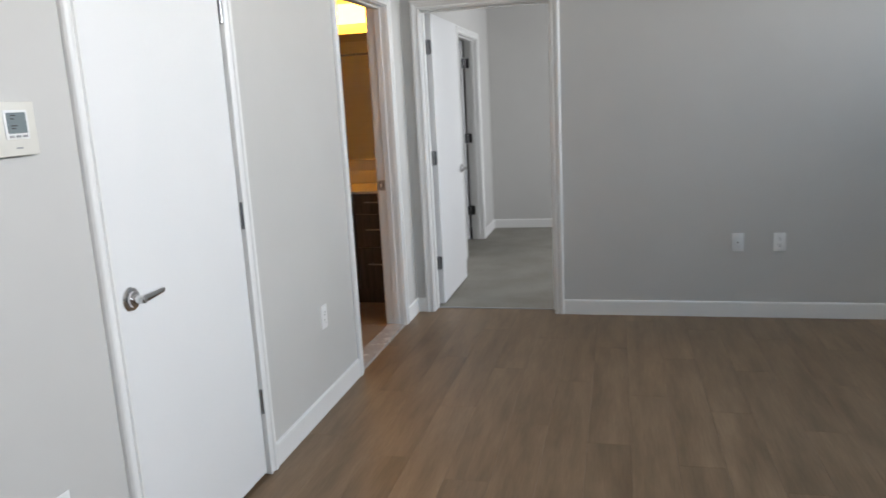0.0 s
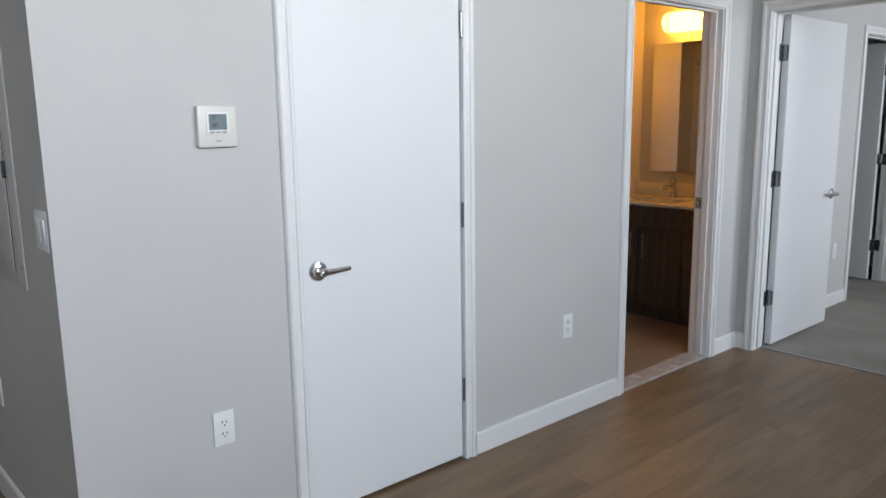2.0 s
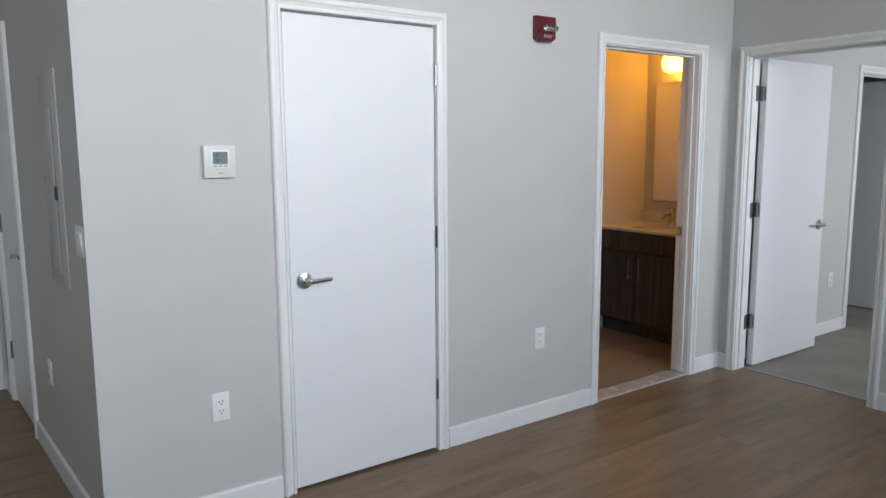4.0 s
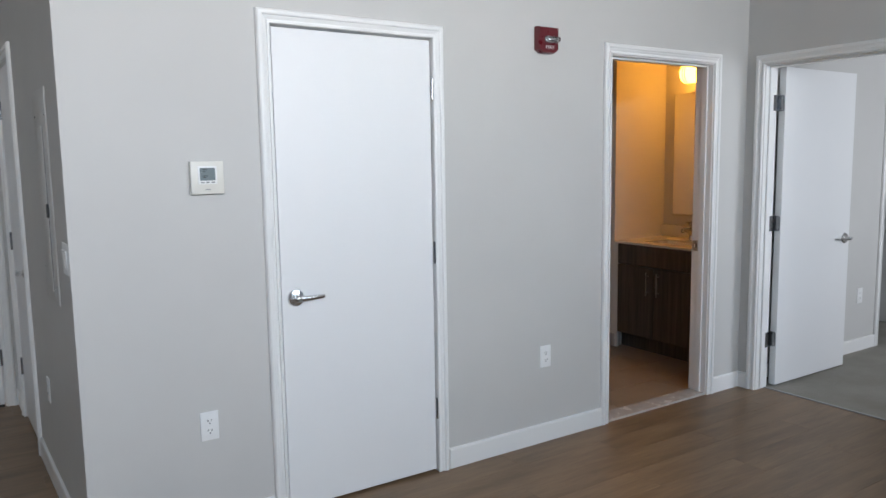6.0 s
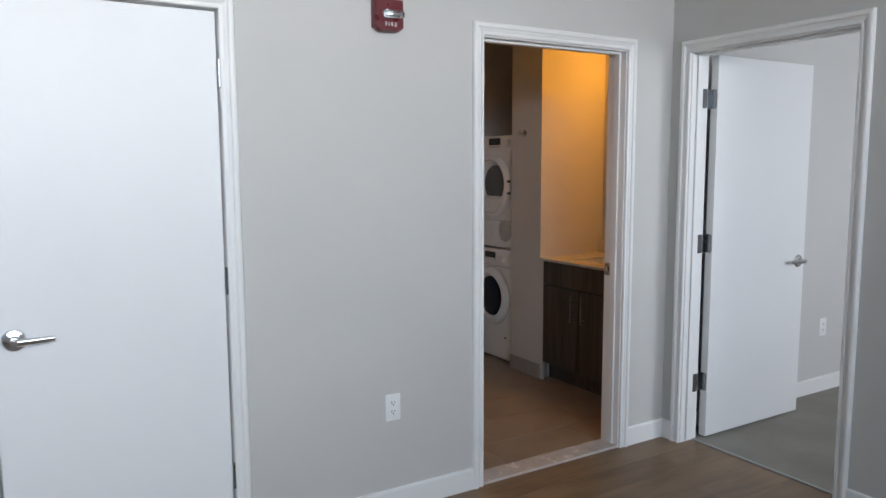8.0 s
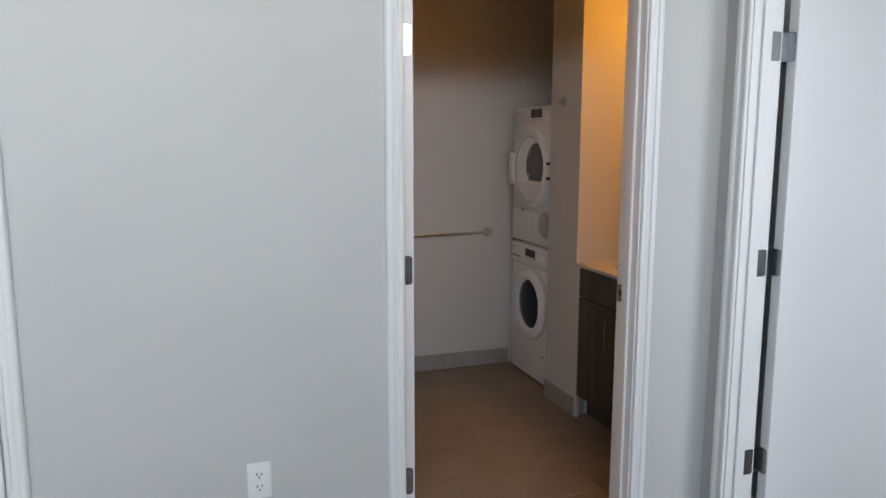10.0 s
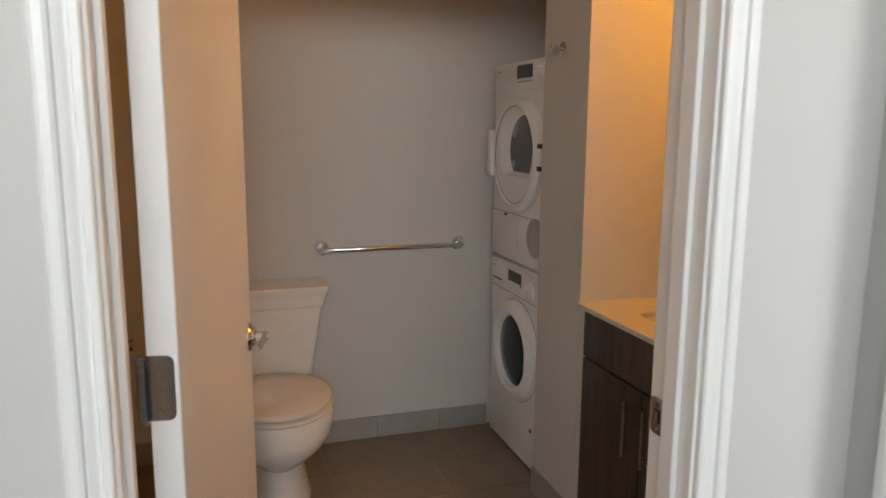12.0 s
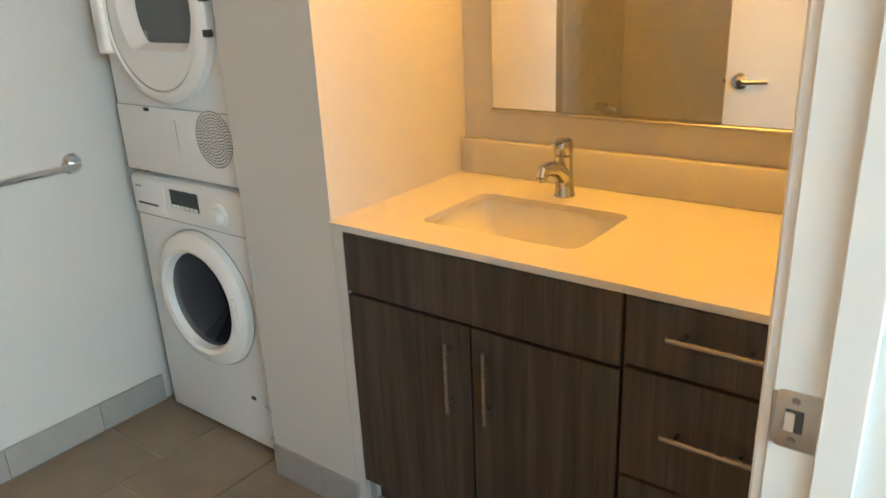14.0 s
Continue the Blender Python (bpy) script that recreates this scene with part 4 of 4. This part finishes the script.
for z, hw, yf in ((0.385, 0.168, -0.160), (0.40, 0.180, -0.176), (0.50, 0.194, -0.184), (0.60, 0.210, -0.190), (0.694, 0.224, -0.194)):
    loops.append([(x, y, z) for x, y in rounded_rect(-hw, hw, yf, -0.004, 0.035)])
loft(bm, loops)
part("tank", bm, PORCELAIN, toilet)
bm = bmesh.new()
loops = []
for z, hw, yf in ((0.690, 0.226, -0.196), (0.696, 0.231, -0.201), (0.708, 0.233, -0.203), (0.728, 0.236, -0.205), (0.750, 0.247, -0.210), (0.758, 0.252, -0.213), (0.774, 0.253, -0.214), (0.781, 0.247, -0.208)):
    loops.append([(x, y, z) for x, y in rounded_rect(-hw, hw, yf, -0.002, 0.03)])
loft(bm, loops)
part("tank_lid", bm, PORCELAIN, toilet)
bm = bmesh.new()
tube(bm, [(-0.17, -0.19, 0.62), (-0.17, -0.214, 0.62)], 0.012, 14)
tube(bm, [(-0.17, -0.212, 0.62), (-0.13, -0.216, 0.612), (-0.10, -0.216, 0.606)], 0.006, 10)
part("flush_lever", bm, CHROME, toilet)

bar = thing("grab_bar", "polished steel grab bar on the bathroom wall", "grab bar", (0, 0, 0))
bm = bmesh.new()
z = 0.903
tube(bm, [(5.277, 2.222, z), (5.277, 2.189, z), (5.284, 2.177, z), (5.297, 2.172, z), (5.888, 2.172, z), (5.901, 2.177, z), (5.908, 2.189, z), (5.908, 2.222, z)], 0.0115, 18)
part("rail", bm, CHROME, bar)
for x in (5.277, 5.908):
    bm = bmesh.new()
    lathe(bm, [(0.0, 0.0), (0.032, 0.0), (0.032, 0.004), (0.026, 0.010), (0.013, 0.012), (0.0, 0.012)], (x, 2.2245, z), (0, -1, 0), 28)
    part("flange", bm, CHROME, bar)

hook = thing("robe_hook", "small chrome robe hook on the wing wall", "hook", (6.0, 1.397, 1.705))
bm = bmesh.new()
lathe(bm, [(0.0, 0.0), (0.025, 0.0), (0.025, 0.004), (0.019, 0.008), (0.0, 0.009)], (0, 0, 0), (-1, 0, 0), 24)
part("rose", bm, CHROME, hook)
bm = bmesh.new()
tube(bm, [(-0.006, 0, 0), (-0.035, 0, 0.0), (-0.045, 0, 0.004)], 0.007, 12)
lathe(bm, [(0.0, -0.006), (0.010, -0.004), (0.013, 0.0), (0.010, 0.004), (0.0, 0.006)], (-0.046, 0, 0.005), (-1, 0, 0.3), 18)
part("peg", bm, CHROME, hook)

paper = thing("toilet_paper_holder", "chrome toilet paper holder beside the toilet", "paper holder", (4.43, 2.13, 0.58))
bm = bmesh.new()
lathe(bm, [(0.0, 0.0), (0.022, 0.0), (0.022, 0.006), (0.0, 0.010)], (0, 0, 0), (1, 0, 0), 20)
part("rose", bm, CHROME, paper)
bm = bmesh.new()
tube(bm, [(0.005, 0, 0), (0.06, 0, 0), (0.072, -0.012, 0), (0.072, -0.12, 0)], 0.008, 12)
part("arm", bm, CHROME, paper)

# bathtub in the tiled alcove
tub = thing("bathtub", "white bathtub in the tiled alcove", "bathtub", (0, 0, 0))
bm = bmesh.new()
ro = rounded_rect(3.612, 4.35, 0.132, 2.008, 0.01)
loops = [[(x, y, 0.0) for x, y in ro], [(x, y, 0.47) for x, y in ro], [(x, y, 0.485) for x, y in rounded_rect(3.616, 4.345, 0.136, 2.004, 0.012)],
         [(x, y, 0.485) for x, y in rounded_rect(3.68, 4.28, 0.22, 1.92, 0.12)], [(x, y, 0.46) for x, y in rounded_rect(3.695, 4.265, 0.24, 1.90, 0.12)], [(x, y, 0.12) for x, y in rounded_rect(3.75, 4.21, 0.40, 1.83, 0.12)]]
loft(bm, loops)
part("shell", bm, PORCELAIN, tub)
spout = thing("tub_spout", "chrome tub spout on the tiled end wall", "tub spout", (3.99, 2.012, 0.60))
bm = bmesh.new()
tube(bm, [(0, 0, 0), (0, -0.06, 0.0), (0, -0.11, -0.006), (0, -0.135, -0.026)], 0.024, 16, [0.028, 0.026, 0.024, 0.020])
part("pipe", bm, CHROME, spout)

rod = thing("shower_rod", "chrome shower curtain rod across the tub alcove", "shower rod", (0, 0, 0))
bm = bmesh.new()
tube(bm, [(4.37, 0.124, 2.0), (4.37, 2.018, 2.0)], 0.0125, 16)
part("bar", bm, CHROME, rod)
for y, d in ((0.1205, 1), (2.0195, -1)):
    bm = bmesh.new()
    lathe(bm, [(0.0, 0.0), (0.030, 0.0), (0.030, 0.005), (0.017, 0.014), (0.0, 0.014)], (4.37, y, 2.0), (0, d, 0), 24)
    part("flange", bm, CHROME, rod)

# ---- pieces: tiles and planks, last ----
def tile_mesh(name, w, d, h, material, bevel=0.0015):
    """A tile with its corner at the origin: w along x, d along y, h up, with softened upper edges."""
    b = bevel
    bm = bmesh.new()
    lo = [bm.verts.new(p) for p in ((0, 0, 0), (w, 0, 0), (w, d, 0), (0, d, 0))]
    mi = [bm.verts.new(p) for p in ((0, 0, h - b), (w, 0, h - b), (w, d, h - b), (0, d, h - b))]
    hi = [bm.verts.new(p) for p in ((b, b, h), (w - b, b, h), (w - b, d - b, h), (b, d - b, h))]
    for a, c in ((lo, mi), (mi, hi)):
        for k in range(4):
            bm.faces.new((a[k], a[(k + 1) % 4], c[(k + 1) % 4], c[k]))
    bm.faces.new(hi)
    bm.faces.new(lo[::-1])
    bmesh.ops.recalc_face_normals(bm, faces=bm.faces[:])
    me = bpy.data.meshes.new(name)
    bm.to_mesh(me)
    bm.free()
    me.materials.append(material)
    return me


class Pieces:
    """Lays pieces that share meshes by size, under one parent."""
    def __init__(self, name, parent, material, h, bevel=0.0015):
        self.name, self.parent, self.material, self.h, self.bevel, self.cache = name, parent, material, h, bevel, {}

    def lay(self, m, w, d):
        key = (round(w, 3), round(d, 3))
        if key not in self.cache:
            self.cache[key] = tile_mesh(self.name, w, d, self.h, self.material, self.bevel)
        ob = new(self.name, self.cache[key])
        ob.parent = self.parent
        ob.matrix_local = m
        return ob


rnd = random.Random(7)
floor = structure("floor", boxed(-1.5, 5.975, -4.4, 2.4, -0.0118, -0.0045), PLANK, "brown wood-look vinyl plank floor", "floor")
planks = Pieces("plank", floor, PLANK, 0.006, 0.0005)
PW, PL = 0.1803, 1.22


def rows_of(y0, y1, x0, x1):
    k = math.floor(y0 / PW)
    while k * PW < y1:
        a, b = max(y0, k * PW), min(y1, (k + 1) * PW)
        shift = (k * 0.437) % 1.0 * PL
        x = x0 - shift
        while x < x1:
            c, d = max(x0, x), min(x1, x + PL)
            if b - a > 0.004 and d - c > 0.01:
                planks.lay(pose(c, a, -0.0045 - 0.0015, 0, 0, 0), d - c - 0.0004, b - a - 0.0004)
            x += PL
        k += 1


rows_of(-4.4, 0.0, -1.5, 5.975)
rows_of(0.0, 2.4, -1.5, 2.01)

bath_floor = structure("floor_bathroom", boxed(3.60, 6.61, 0.12, 2.225, -0.0118, -0.0035), GROUT, "tan stone-look bathroom tile floor", "floor")
tiles = Pieces("tile", bath_floor, TILE, 0.0095, 0.0012)
TP = 0.302
for r in range(-1, 8):
    y0, y1 = max(0.122, 0.402 + (r - 1) * TP), min(2.223, 0.402 + r * TP)
    if y1 - y0 < 0.01:
        continue
    x = 5.69 + 0.150 * (r - 1) - 0.60 * 6
    while x < 6.61:
        x0, x1 = max(3.602, x), min(6.608, x + 0.60)
        if x1 - x0 > 0.01:
            tiles.lay(pose(x0 + 0.002, y0 + 0.002, -0.0095 + rnd.uniform(-0.0003, 0.0003)), x1 - x0 - 0.004, y1 - y0 - 0.004)
        x += 0.60

base = structure("baseboard_bathroom", boxed(4.432, 6.06, 2.2235, 2.2248, 0.0, 0.1), GROUT, "grey stone tile base round the bathroom", "baseboard")
bt = Pieces("tile", base, BASETILE, 0.009, 0.0015)
x = 5.515 - 0.305 * 4
while x < 6.05:
    x0, x1 = max(4.435, x), min(6.06, x + 0.305)
    # upright tile: local x along the wall, local y up, thickness out of the wall
    bt.lay(pose(x0 + 0.001, 2.2235, 0.0, 90, 0, 0), x1 - x0 - 0.002, 0.102)
    x += 0.305
bt.lay(pose(6.0, 1.545, 0.0, 90, 0, -90), 0.190, 0.102)
bt.lay(pose(6.0, 1.353, 0.0, 90, 0, -90), 0.141, 0.102)
bt.lay(pose(5.9915, 1.2115, 0.0, 90, 0, 0), 0.075, 0.102)

# glazed wall tiles round the tub
def wall_tiles(parent, axis, a0, a1, plane, z0, z1):
    p = Pieces("tile", parent, SUBWAY, 0.008, 0.0012)
    w, h = 0.1545, 0.0785
    k, z = 0, z0
    while z < z1:
        a = a0 - (w / 2 if k % 2 else 0)
        while a < a1:
            s, e = max(a0, a), min(a1, a + w)
            if e - s > 0.01:
                m = pose(s + 0.001, plane, z + 0.001, 90, 0, 0) if axis == "x" else pose(plane, s + 0.001, z + 0.001, 90, 0, 90)
                p.lay(m, e - s - 0.002, min(h, z1 - z) - 0.002)
            a += w
        z += h
        k += 1


end = structure("tile_wall_end", boxed(3.602, 4.43, 2.0087, 2.0195, 0.485, 2.2), LIGHTGROUT, "glazed white tiles on the tub's end wall", "tiled wall")
wall_tiles(end, "x", 3.612, 4.428, 2.0155, 0.487, 2.2)
side = structure("tile_wall_side", boxed(3.6005, 3.6113, 0.121, 2.008, 0.485, 2.2), LIGHTGROUT, "glazed white tiles on the wall along the tub", "tiled wall")
bm = bmesh.new()
w, h, k, z = 0.1545, 0.0785, 0, 0.487
while z < 2.19:
    a = 0.122 - (w / 2 if k % 2 else 0)
    while a < 2.006:
        s, e = max(0.122, a), min(2.006, a + w)
        if e - s > 0.01:
            x0, x1, zt = 3.6045, 3.6125, min(2.2, z + h - 0.002)
            lo = [(x0, s, z), (x0, e - 0.002, z), (x0, e - 0.002, zt), (x0, s, zt)]
            b = 0.0012
            hi = [(x1, s + b, z + b), (x1, e - 0.002 - b, z + b), (x1, e - 0.002 - b, zt - b), (x1, s + b, zt - b)]
            lv, hv = [bm.verts.new(q) for q in lo], [bm.verts.new(q) for q in hi]
            bm.faces.new(hv)
            for q in range(4):
                bm.faces.new((lv[q], lv[(q + 1) % 4], hv[(q + 1) % 4], hv[q]))
        a += w
    z += h
    k += 1
tagged(part("tiles", bm, SUBWAY, side), kind="stuff")
